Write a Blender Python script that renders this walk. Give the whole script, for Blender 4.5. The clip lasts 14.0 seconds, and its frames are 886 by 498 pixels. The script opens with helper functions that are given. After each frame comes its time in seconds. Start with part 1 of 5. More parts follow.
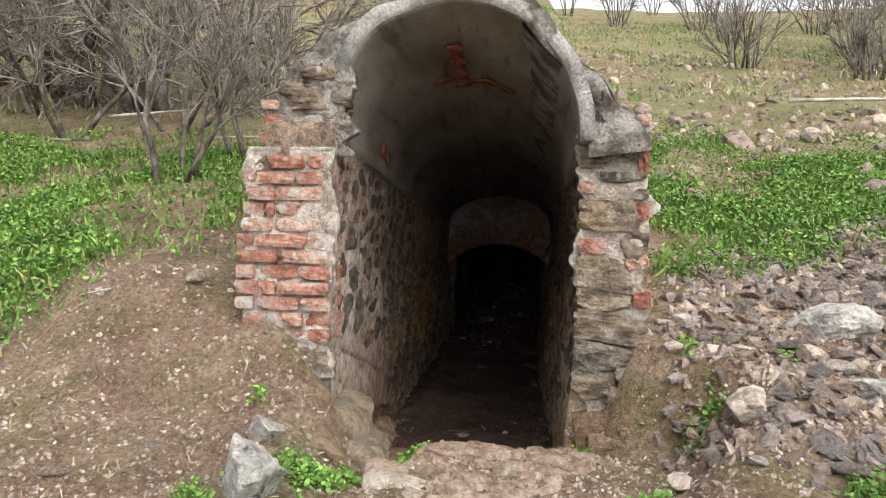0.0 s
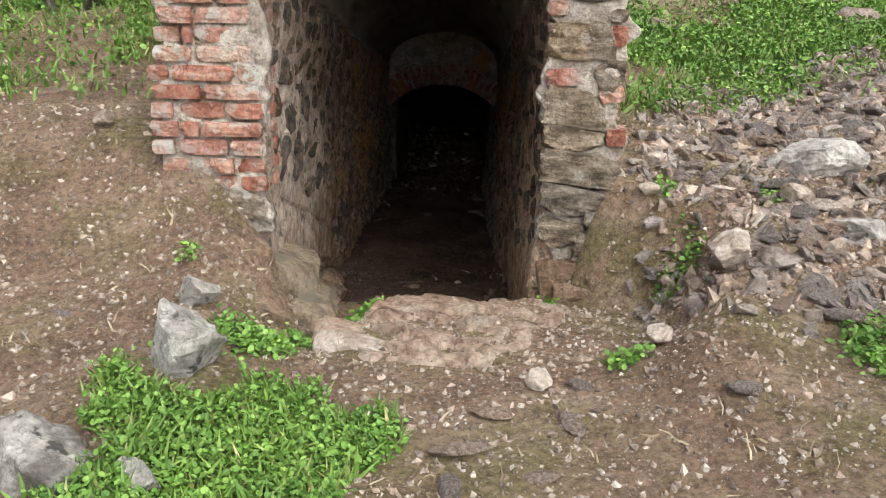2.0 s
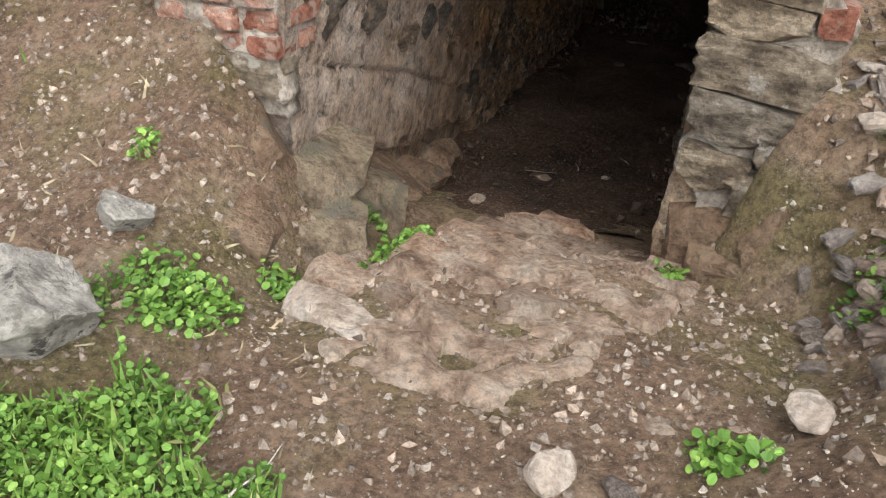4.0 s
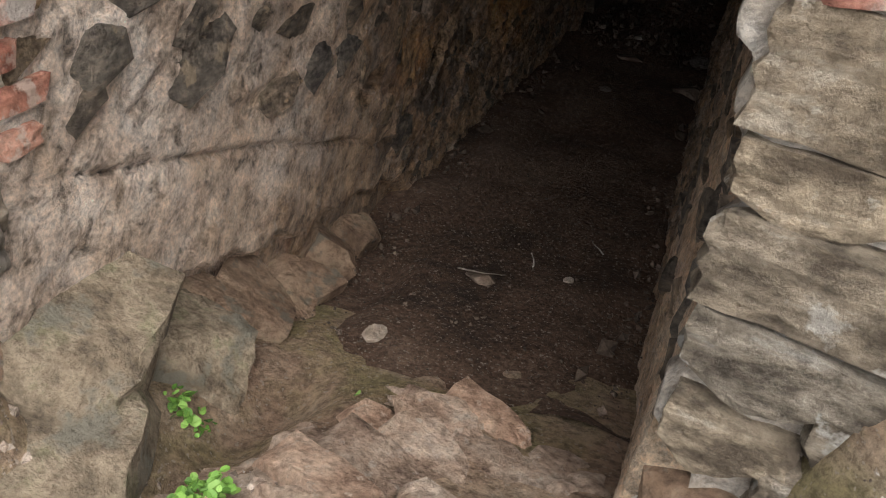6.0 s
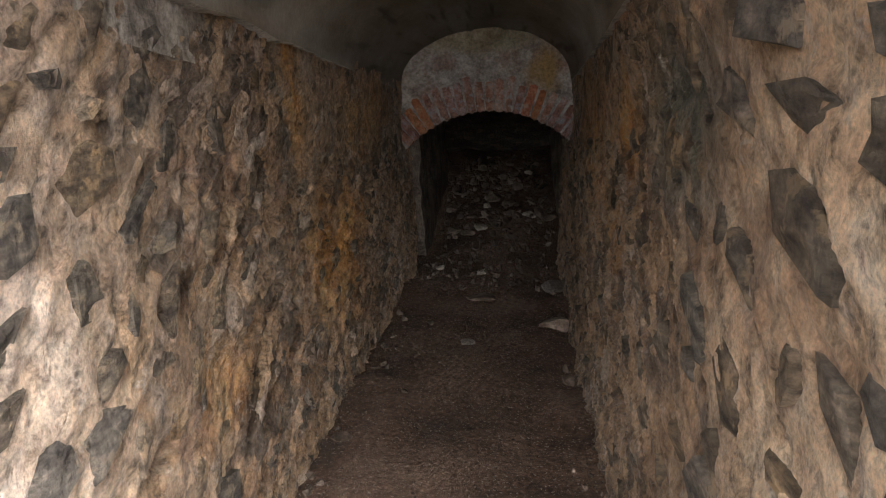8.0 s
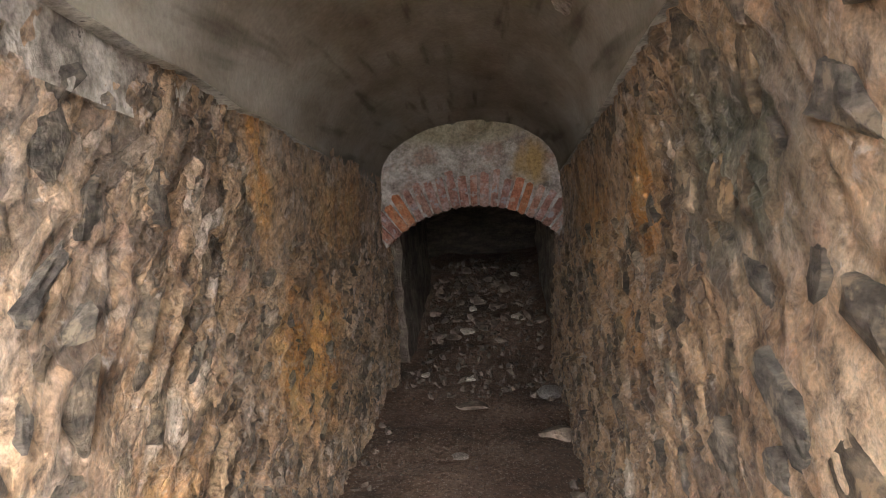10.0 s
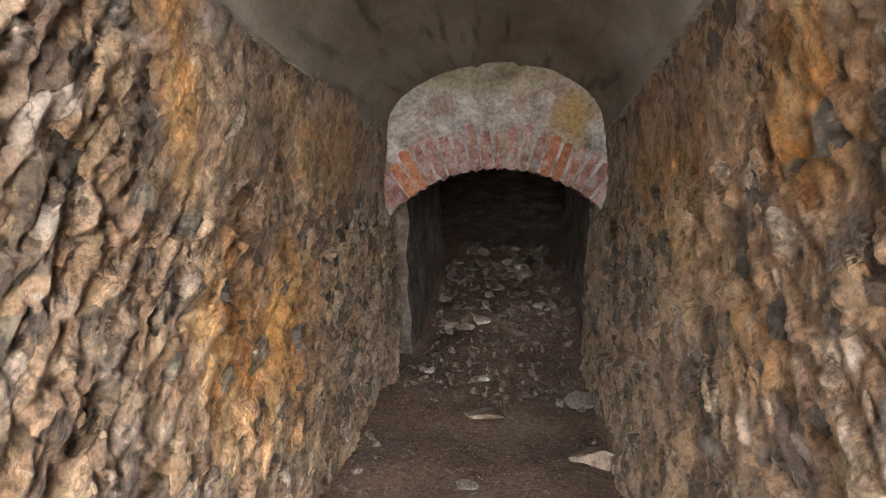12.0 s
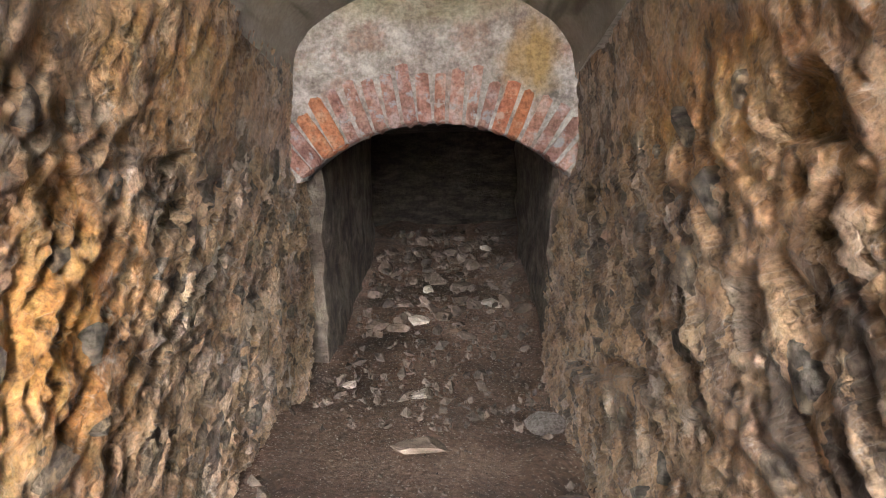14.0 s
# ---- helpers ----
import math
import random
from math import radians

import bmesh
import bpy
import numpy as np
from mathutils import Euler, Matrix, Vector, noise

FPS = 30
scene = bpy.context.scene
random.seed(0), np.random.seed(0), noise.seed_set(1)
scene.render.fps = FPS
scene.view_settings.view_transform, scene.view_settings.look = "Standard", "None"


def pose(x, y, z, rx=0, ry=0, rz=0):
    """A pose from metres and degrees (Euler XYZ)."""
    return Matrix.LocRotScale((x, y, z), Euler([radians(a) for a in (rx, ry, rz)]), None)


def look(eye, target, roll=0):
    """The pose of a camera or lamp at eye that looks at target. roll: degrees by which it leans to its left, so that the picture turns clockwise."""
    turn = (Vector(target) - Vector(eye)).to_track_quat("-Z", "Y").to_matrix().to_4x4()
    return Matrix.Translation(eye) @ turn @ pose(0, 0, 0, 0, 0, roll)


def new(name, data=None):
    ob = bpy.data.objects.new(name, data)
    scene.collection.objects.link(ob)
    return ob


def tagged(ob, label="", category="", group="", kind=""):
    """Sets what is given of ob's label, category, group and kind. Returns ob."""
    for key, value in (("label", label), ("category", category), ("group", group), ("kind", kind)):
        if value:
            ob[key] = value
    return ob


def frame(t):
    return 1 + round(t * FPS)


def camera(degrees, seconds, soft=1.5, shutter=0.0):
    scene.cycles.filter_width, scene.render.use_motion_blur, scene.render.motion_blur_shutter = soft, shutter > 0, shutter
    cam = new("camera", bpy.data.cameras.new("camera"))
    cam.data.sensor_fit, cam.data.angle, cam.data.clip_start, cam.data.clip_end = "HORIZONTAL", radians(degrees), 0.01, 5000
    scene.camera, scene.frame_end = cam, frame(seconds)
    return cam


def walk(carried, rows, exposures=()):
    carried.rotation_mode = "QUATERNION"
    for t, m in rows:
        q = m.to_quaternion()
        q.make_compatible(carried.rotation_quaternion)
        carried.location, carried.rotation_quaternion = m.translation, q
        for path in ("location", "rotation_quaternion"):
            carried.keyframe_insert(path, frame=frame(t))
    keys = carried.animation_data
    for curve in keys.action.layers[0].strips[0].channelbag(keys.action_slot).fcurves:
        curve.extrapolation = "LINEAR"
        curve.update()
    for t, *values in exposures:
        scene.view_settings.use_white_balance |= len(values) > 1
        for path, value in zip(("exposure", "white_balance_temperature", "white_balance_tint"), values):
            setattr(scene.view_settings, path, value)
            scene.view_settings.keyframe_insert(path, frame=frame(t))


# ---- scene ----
cam = camera(60.1, 14.0, soft=1.1)
PATH = [
    (0, (0.146, -0.084, 1.533), (-0.075, 1.897, 1.366), 0.9),
    (0.2, (0.083, -0.144, 1.492), (0.03, 1.849, 1.338), -0.3),
    (0.4, (-0.008, -0.209, 1.489), (0.029, 1.774, 1.232), -0.8),
    (0.5, (-0.044, -0.213, 1.489), (-0.002, 1.769, 1.225), -0.7),
    (1, (-0.139, -0.217, 1.459), (-0.14, 1.753, 1.116), 1.1),
    (1.5, (-0.07, 0.003, 1.445), (-0.05, 1.959, 1.026), -0.3),
    (2, (0.032, 0.3, 1.442), (-0.013, 2.221, 0.889), 0.8),
    (2.2, (0.053, 0.406, 1.44), (-0.008, 2.313, 0.843), 1.7),
    (4.3, (0.47, 1.672, 1.453), (-0.136, 3.282, 0.432), 1.3),
    (4.5, (0.482, 1.795, 1.473), (-0.118, 3.425, 0.481), 0.7),
    (5, (0.516, 2.137, 1.46), (-0.326, 3.679, 0.505), 3.2),
    (5.5, (0.507, 2.373, 1.428), (-0.347, 3.809, 0.329), 4.3),
    (5.8, (0.371, 2.57, 1.355), (-0.274, 4.101, 0.24), 5.9),
    (6, (0.331, 2.684, 1.407), (-0.217, 4.289, 0.346), 3.9),
    (6.4, (0.222, 2.95, 1.363), (-0.289, 4.63, 0.406), 2.3),
    (6.5, (0.213, 3.004, 1.363), (-0.326, 4.685, 0.423), 1.4),
    (7, (0.144, 3.294, 1.342), (-0.136, 5.104, 0.538), 2.3),
    (7.5, (0.072, 3.413, 1.35), (-0.085, 5.275, 0.636), -0.9),
    (8, (0.056, 3.576, 1.33), (-0.164, 5.495, 0.81), -3.8),
    (8.2, (0.07, 3.628, 1.368), (-0.186, 5.555, 0.898), -3.1),
    (10.3, (-0.041, 4.01, 1.139), (-0.134, 5.995, 0.909), -6.0),
    (10.5, (-0.055, 4.07, 1.128), (-0.069, 6.049, 0.841), -6.1),
    (11, (-0.068, 4.283, 1.123), (-0.071, 6.253, 0.775), -6.1),
    (11.5, (-0.034, 4.508, 1.067), (-0.073, 6.471, 0.686), -3.8),
    (12, (-0.092, 4.853, 0.964), (-0.284, 6.826, 0.698), -2.0),
    (12.5, (-0.072, 5.135, 0.861), (-0.225, 7.114, 0.616), -4.1),
    (13, (-0.036, 5.418, 0.776), (-0.202, 7.395, 0.523), -3.0),
    (13.5, (-0.073, 5.664, 0.726), (-0.217, 7.652, 0.566), -3.0),
    (14, (-0.111, 5.828, 0.721), (-0.152, 7.81, 0.458), -1.3),
]
# the clip's camera opens up as it goes into the dark: seconds, stops
EXPOSURES = [(0, 0.46), (2.2, 0.42), (4.3, 0.42), (5.5, 0.45), (6.5, 1.3), (7.0, 1.95), (7.5, 2.6), (8.2, 3.3), (10.3, 4.5), (11.5, 5.05), (12.5, 5.5), (14, 6.2)]
walk(cam, [(t, look(eye, target, roll)) for t, eye, target, roll in PATH], EXPOSURES)

# ---- world, sun, exposure ----
world = bpy.data.worlds.new("sky")
scene.world = world
world.use_nodes = True
wn, wl = world.node_tree.nodes, world.node_tree.links
sky = wn.new("ShaderNodeTexSky")
sky.sky_type, sky.sun_disc = "NISHITA", False
sky.sun_elevation, sky.sun_rotation = radians(50), radians(147)
sky.dust_density, sky.air_density = 4.0, 1.0
grey = wn.new("ShaderNodeHueSaturation")          # an overcast veil takes most of the blue away
grey.inputs["Saturation"].default_value = 0.22
wl.new(sky.outputs[0], grey.inputs["Color"])
wl.new(grey.outputs[0], wn["Background"].inputs[0])
wn["Background"].inputs[1].default_value = 0.23
sun = new("sun", bpy.data.lights.new("sun", "SUN"))
sun.data.energy, sun.data.angle, sun.data.color = 1.5, radians(90), (1.0, 0.97, 0.93)
sun.matrix_world = look((4.6, -3.0, 9.8), (0, 4, 0))


# ---- materials ----
def material(name, rough=0.9):
    m = bpy.data.materials.new(name)
    m.use_nodes = True
    n = m.node_tree.nodes
    n["Principled BSDF"].inputs["Roughness"].default_value = rough
    n["Principled BSDF"].inputs["Specular IOR Level"].default_value = 0.3
    return m, n, m.node_tree.links, n["Principled BSDF"]


def ramp(n, l, src, stops):
    r = n.new("ShaderNodeValToRGB")
    while len(r.color_ramp.elements) < len(stops):
        r.color_ramp.elements.new(0.5)
    for e, (p, c) in zip(r.color_ramp.elements, stops):
        e.position, e.color = p, (*c, 1)
    l.new(src, r.inputs[0])
    return r.outputs[0]


def tex(n, l, scale, detail=6, rough=0.6, stretch=(1, 1, 1), local=False, warp=0.0, wide=False, strata=0.0):
    c = n.new("ShaderNodeTexCoord") if local else n.new("ShaderNodeNewGeometry")
    mp = n.new("ShaderNodeMapping")
    mp.inputs["Scale"].default_value = stretch
    if strata:                                     # drawn out along beds that rise inwards
        mp.vector_type = "TEXTURE"
        mp.inputs["Rotation"].default_value, mp.inputs["Scale"].default_value = (radians(42), 0, 0), (1, strata, 1)
    l.new(c.outputs["Object" if local else "Position"], mp.inputs[0])
    t = n.new("ShaderNodeTexNoise")
    t.inputs["Scale"].default_value, t.inputs["Detail"].default_value, t.inputs["Roughness"].default_value = scale, detail, rough
    t.inputs["Distortion"].default_value = warp
    l.new(mp.outputs[0], t.inputs[0])
    if wide:
        w = n.new("ShaderNodeMapRange")
        l.new(t.outputs[0], w.inputs[0])
        w.inputs[1].default_value, w.inputs[2].default_value = 0.26, 0.74
        return w.outputs[0]
    return t.outputs[0]


def mix(n, l, fac, a, b, mode="MIX"):
    x = n.new("ShaderNodeMix")
    x.data_type, x.blend_type = "RGBA", mode
    for v, s in ((fac, x.inputs[0]), (a, x.inputs[6]), (b, x.inputs[7])):
        if isinstance(v, (int, float)):
            s.default_value = v
        elif isinstance(v, tuple):
            s.default_value = (*v, 1)
        else:
            l.new(v, s)
    return x.outputs[2]


def bump(n, l, b, h, strength=0.5, dist=0.02):
    x = n.new("ShaderNodeBump")
    x.inputs["Strength"].default_value, x.inputs["Distance"].default_value = strength, dist
    l.new(h, x.inputs["Height"])
    l.new(x.outputs[0], b.inputs["Normal"])


def grit(name, stops, scale, fine=60, rough=0.92, strength=0.6, dist=0.012, speck=None, stretch=(1, 1, 1), local=False, rnd=None, island=False):
    """A mineral surface: broad patches, fine grain, specks and relief."""
    m, n, l, b = material(name, rough)
    col = ramp(n, l, tex(n, l, scale, 8, 0.65, stretch, local, wide=True), stops)
    f = tex(n, l, fine, 9, 0.72, (1, 1, 1), local, wide=True)
    col = mix(n, l, 0.75, col, ramp(n, l, f, [(0.3, (0.6, 0.59, 0.58)), (0.5, (1, 1, 1)), (0.75, (1.3, 1.29, 1.27))]), "MULTIPLY")
    if speck:
        col = mix(n, l, ramp(n, l, tex(n, l, speck[0], 5, 0.65, local=local), [(speck[1], (0, 0, 0)), (speck[1] + 0.06, (1, 1, 1))]), col, speck[2])
    if rnd:
        o = n.new("ShaderNodeNewGeometry") if island else n.new("ShaderNodeObjectInfo")
        col = mix(n, l, rnd[0], ramp(n, l, o.outputs["Random Per Island" if island else "Random"], rnd[1]), col, "MULTIPLY")
        col = mix(n, l, 1.0, col, (rnd[2],) * 3, "MULTIPLY")
    l.new(col, b.inputs["Base Color"])
    bump(n, l, b, f, strength, dist)
    return m


def box_mask(n, l, centre, half, soft=0.35, wob=0.3):
    """1 inside a wobbly ellipsoid patch: for a stain with a shape of its own."""
    g = n.new("ShaderNodeNewGeometry")
    s = n.new("ShaderNodeVectorMath"); s.operation = "SUBTRACT"; s.inputs[1].default_value = centre
    l.new(g.outputs["Position"], s.inputs[0])
    d = n.new("ShaderNodeVectorMath"); d.operation = "DIVIDE"; d.inputs[1].default_value = half
    l.new(s.outputs[0], d.inputs[0])
    q = n.new("ShaderNodeVectorMath"); q.operation = "LENGTH"
    l.new(d.outputs[0], q.inputs[0])
    a = n.new("ShaderNodeMath"); a.operation = "MULTIPLY_ADD"
    l.new(tex(n, l, 9, 5, 0.6, (1, 1, 0.5)), a.inputs[0]); a.inputs[1].default_value = wob * 4
    l.new(q.outputs["Value"], a.inputs[2])
    r = n.new("ShaderNodeMapRange")
    l.new(a.outputs[0], r.inputs[0])
    r.inputs[1].default_value, r.inputs[2].default_value, r.inputs[3].default_value, r.inputs[4].default_value = 1 + wob * 2, 1 + wob * 2 - soft, 0, 1
    return r.outputs[0]


def chips_of(n, l, scale, strata, warp):
    """Broken chips lying along the beds: a random value for each chip, and the distance to its rim."""
    g = n.new("ShaderNodeNewGeometry")
    mp = n.new("ShaderNodeMapping")
    mp.vector_type = "TEXTURE"
    mp.inputs["Rotation"].default_value, mp.inputs["Scale"].default_value = (radians(36), 0, 0), (1, strata, 1)
    l.new(g.outputs["Position"], mp.inputs[0])
    w = n.new("ShaderNodeTexNoise")
    w.inputs["Scale"].default_value, w.inputs["Detail"].default_value = scale * 1.3, 5
    l.new(mp.outputs[0], w.inputs[0])
    a = n.new("ShaderNodeVectorMath"); a.operation = "MULTIPLY_ADD"
    a.inputs[1].default_value = (warp,) * 3
    l.new(w.outputs["Color"], a.inputs[0])
    l.new(mp.outputs[0], a.inputs[2])
    out = []
    for feature in ("F1", "DISTANCE_TO_EDGE"):
        v = n.new("ShaderNodeTexVoronoi")
        v.feature = feature
        v.inputs["Scale"].default_value = scale
        l.new(a.outputs[0], v.inputs["Vector"])
        if feature == "F1":
            sp = n.new("ShaderNodeSeparateColor")
            l.new(v.outputs["Color"], sp.inputs[0])
            out.append(sp.outputs[0])
        else:
            out.append(v.outputs["Distance"])
    return out


def wall_material():
    """Lime mortar of a rubble wall: tan and cream with grit, pink patches, pits along the beds with crevice shade
    painted in, rusty streaks, pale render by the mouth lightened further for the daylight.
    """
    m, n, l, b = material("mortar", 0.42)
    b.inputs["Specular IOR Level"].default_value = 0.5
    col = ramp(n, l, tex(n, l, 5.5, 10, 0.74, warp=0.5, wide=True, strata=1.9), [(0.16, (0.085, 0.05, 0.03)), (0.33, (0.23, 0.14, 0.08)), (0.5, (0.42, 0.27, 0.16)), (0.66, (0.54, 0.385, 0.25)), (0.82, (0.37, 0.2, 0.125))])
    col = mix(n, l, ramp(n, l, tex(n, l, 3.2, 8, 0.7, warp=0.4, strata=1.6), [(0.52, (0, 0, 0)), (0.63, (0.75, 0.75, 0.75))]), col, (0.36, 0.3, 0.26))
    col = mix(n, l, ramp(n, l, tex(n, l, 2.7, 6, 0.65, warp=0.8), [(0.57, (0, 0, 0)), (0.66, (0.55, 0.55, 0.55))]), col, (0.42, 0.26, 0.21))
    tint, rim = chips_of(n, l, 15, 2.0, 0.09)
    chip = mix(n, l, 1.0, ramp(n, l, tint, [(0.0, (0.05, 0.04, 0.033)), (0.25, (0.12, 0.09, 0.068)), (0.4, (0.28, 0.18, 0.11)), (0.6, (0.44, 0.29, 0.17)), (0.8, (0.53, 0.38, 0.25)), (1.0, (0.44, 0.38, 0.33))]), ramp(n, l, rim, [(0.0, (0.35, 0.33, 0.31)), (0.05, (1, 1, 1))]), "MULTIPLY")
    where = ramp(n, l, tex(n, l, 4.2, 7, 0.65), [(0.4, (0, 0, 0)), (0.52, (0.85, 0.85, 0.85))])
    g = n.new("ShaderNodeSeparateXYZ")
    l.new(n.new("ShaderNodeNewGeometry").outputs["Position"], g.inputs[0])
    inner = n.new("ShaderNodeMapRange")            # by the mouth the pointing hides the small chips
    l.new(g.outputs[1], inner.inputs[0])
    inner.inputs[1].default_value, inner.inputs[2].default_value, inner.inputs[3].default_value = 4.6, 5.6, 0.2
    where = mix(n, l, 1.0, where, inner.outputs[0], "MULTIPLY")
    col = mix(n, l, where, col, chip)
    # pale render at the left of the mouth, its colour lightened further for daylight
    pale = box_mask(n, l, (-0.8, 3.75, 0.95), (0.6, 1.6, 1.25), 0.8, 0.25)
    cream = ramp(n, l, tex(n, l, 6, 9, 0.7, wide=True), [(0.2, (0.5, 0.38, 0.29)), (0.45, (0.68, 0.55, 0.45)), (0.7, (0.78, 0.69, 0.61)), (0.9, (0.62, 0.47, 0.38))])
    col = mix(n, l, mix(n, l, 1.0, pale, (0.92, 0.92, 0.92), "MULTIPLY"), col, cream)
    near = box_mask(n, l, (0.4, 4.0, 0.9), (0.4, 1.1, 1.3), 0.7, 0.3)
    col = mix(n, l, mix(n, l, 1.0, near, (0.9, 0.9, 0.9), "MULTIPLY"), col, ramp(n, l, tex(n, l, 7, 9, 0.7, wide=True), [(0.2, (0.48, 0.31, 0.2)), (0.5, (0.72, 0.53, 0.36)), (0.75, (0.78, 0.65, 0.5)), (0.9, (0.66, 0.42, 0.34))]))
    # iron stains where water comes through
    for c, h, k in (((-0.82, 6.5, 1.2), (0.4, 0.14, 0.42), 0.9), ((-0.82, 6.75, 0.45), (0.4, 0.32, 0.42), 0.9), ((-0.82, 7.15, 0.4), (0.4, 0.42, 0.42), 0.9), ((-0.82, 7.9, 0.95), (0.3, 0.9, 0.28), 0.65),
                    ((0.4, 6.3, 1.02), (0.3, 0.26, 0.34), 0.9), ((0.4, 7.5, 0.85), (0.3, 1.0, 0.34), 0.65), ((0.4, 6.5, 0.6), (0.3, 0.3, 0.25), 0.5), ((-0.82, 5.55, 0.42), (0.3, 0.3, 0.2), 0.55)):
        rust = ramp(n, l, tex(n, l, 7, 8, 0.68, (1, 1, 0.3), wide=True), [(0.2, (0.15, 0.065, 0.024)), (0.42, (0.46, 0.2, 0.05)), (0.65, (0.54, 0.31, 0.11)), (0.85, (0.48, 0.35, 0.19))])
        col = mix(n, l, mix(n, l, 1.0, box_mask(n, l, c, h, 0.7, 0.35), (k, k, k), "MULTIPLY"), col, rust)
    # grey-green growth on the bare rock of the right-hand wall
    col = mix(n, l, box_mask(n, l, (0.4, 5.45, 1.15), (0.3, 0.5, 0.3), 0.7, 0.4), col, ramp(n, l, tex(n, l, 11, 8, 0.7, wide=True), [(0.25, (0.05, 0.05, 0.036)), (0.5, (0.13, 0.12, 0.085)), (0.8, (0.27, 0.23, 0.165))]))
    # lime bloom: small bluish-white crusts
    col = mix(n, l, ramp(n, l, tex(n, l, 13, 9, 0.72, warp=0.5), [(0.58, (0, 0, 0)), (0.65, (0.6, 0.6, 0.6))]), col, (0.5, 0.45, 0.41))
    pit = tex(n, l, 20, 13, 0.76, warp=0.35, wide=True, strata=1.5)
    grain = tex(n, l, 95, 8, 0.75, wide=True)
    # crevice shade painted in: the low parts of the relief go nearly black
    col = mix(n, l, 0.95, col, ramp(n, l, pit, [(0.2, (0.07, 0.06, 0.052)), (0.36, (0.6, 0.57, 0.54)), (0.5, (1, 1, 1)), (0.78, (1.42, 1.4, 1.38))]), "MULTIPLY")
    col = mix(n, l, 0.8, col, ramp(n, l, grain, [(0.2, (0.5, 0.49, 0.48)), (0.5, (1, 1, 1)), (0.8, (1.35, 1.34, 1.33))]), "MULTIPLY")
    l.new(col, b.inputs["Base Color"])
    total = pit
    for src, k in ((grain, 0.2), (mix(n, l, 1.0, where, tint, "MULTIPLY"), 0.45), (mix(n, l, 1.0, where, ramp(n, l, rim, [(0.0, (0, 0, 0)), (0.08, (1, 1, 1))]), "MULTIPLY"), 0.35)):
        both = n.new("ShaderNodeMath"); both.operation = "MULTIPLY_ADD"; both.inputs[1].default_value = k
        l.new(src, both.inputs[0])
        l.new(total, both.inputs[2])
        total = both.outputs[0]
    bump(n, l, b, total, 1.0, 0.04)
    return m


def soil_material(name, stops, moss):
    m, n, l, b = material(name, 0.97)
    col = ramp(n, l, tex(n, l, 2.2, 9, 0.7, wide=True), stops)
    if moss:
        col = mix(n, l, ramp(n, l, tex(n, l, 2.3, 6, 0.6), [(0.47, (0, 0, 0)), (0.62, (0.65, 0.65, 0.65))]), col, moss)
    if moss:
        g = n.new("ShaderNodeSeparateXYZ")
        l.new(n.new("ShaderNodeNewGeometry").outputs["Position"], g.inputs[0])
        far = n.new("ShaderNodeMapRange")
        l.new(g.outputs[1], far.inputs[0])
        far.inputs[1].default_value, far.inputs[2].default_value = 5.0, 9.0
        turf = mix(n, l, 1.0, far.outputs[0], ramp(n, l, tex(n, l, 0.7, 8, 0.7), [(0.38, (0.1, 0.1, 0.1)), (0.55, (0.85, 0.85, 0.85))]), "MULTIPLY")
        col = mix(n, l, turf, col, ramp(n, l, tex(n, l, 1.3, 8, 0.7), [(0.3, (0.15, 0.18, 0.06)), (0.5, (0.24, 0.25, 0.1)), (0.7, (0.34, 0.3, 0.17))]))
    f = tex(n, l, 40, 10, 0.78, wide=True)
    col = mix(n, l, 0.8, col, ramp(n, l, f, [(0.3, (0.45, 0.44, 0.43)), (0.5, (0.95, 0.95, 0.95)), (0.7, (1.4, 1.38, 1.35))]), "MULTIPLY")
    col = mix(n, l, ramp(n, l, tex(n, l, 90, 3, 0.5), [(0.62, (0, 0, 0)), (0.66, (0.7, 0.7, 0.7))]), col, (0.42, 0.35, 0.28))
    l.new(col, b.inputs["Base Color"])
    bump(n, l, b, f, 1.0, 0.035)
    return m


def leaf_material(name, stops, trans=0.25):
    m, n, l, b = material(name, 0.55)
    g = n.new("ShaderNodeNewGeometry")
    col = ramp(n, l, g.outputs["Random Per Island"], stops)
    col = mix(n, l, 0.5, col, ramp(n, l, tex(n, l, 3, 4), [(0.35, (0.6, 0.65, 0.6)), (0.65, (1.25, 1.2, 1.1))]), "MULTIPLY")
    l.new(col, b.inputs["Base Color"])
    return m


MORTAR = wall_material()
BRICK = grit("brick", [(0.2, (0.29, 0.145, 0.105)), (0.42, (0.47, 0.245, 0.18)), (0.6, (0.56, 0.36, 0.28)), (0.8, (0.62, 0.49, 0.41))], 11, 50, strength=1.0, dist=0.016, speck=(12, 0.53, (0.52, 0.45, 0.39)),
             rnd=(1.0, [(0.0, (0.75, 0.55, 0.5)), (0.3, (1.1, 0.95, 0.9)), (0.55, (1.15, 1.3, 1.35)), (0.8, (0.9, 0.75, 0.75)), (1.0, (1.2, 1.45, 1.5))], 1.0))
ARCH_BRICK = grit("arch_brick", [(0.25, (0.3, 0.15, 0.115)), (0.5, (0.46, 0.25, 0.19)), (0.75, (0.54, 0.4, 0.35))], 12, 60, strength=1.0, dist=0.02, speck=(16, 0.56, (0.46, 0.42, 0.4)),
                  rnd=(1.0, [(0.0, (0.8, 0.8, 0.88)), (0.4, (0.95, 0.97, 1.05)), (0.6, (1.05, 0.9, 0.85)), (0.8, (0.95, 1.1, 1.2)), (0.92, (1.0, 0.9, 0.85)), (1.0, (1.35, 0.85, 0.6))], 1.0))
POINTING = grit("pointing", [(0.3, (0.42, 0.36, 0.3)), (0.5, (0.58, 0.52, 0.45)), (0.7, (0.66, 0.61, 0.55))], 7, 55, strength=0.9, dist=0.02, speck=(11, 0.63, (0.3, 0.26, 0.22)))
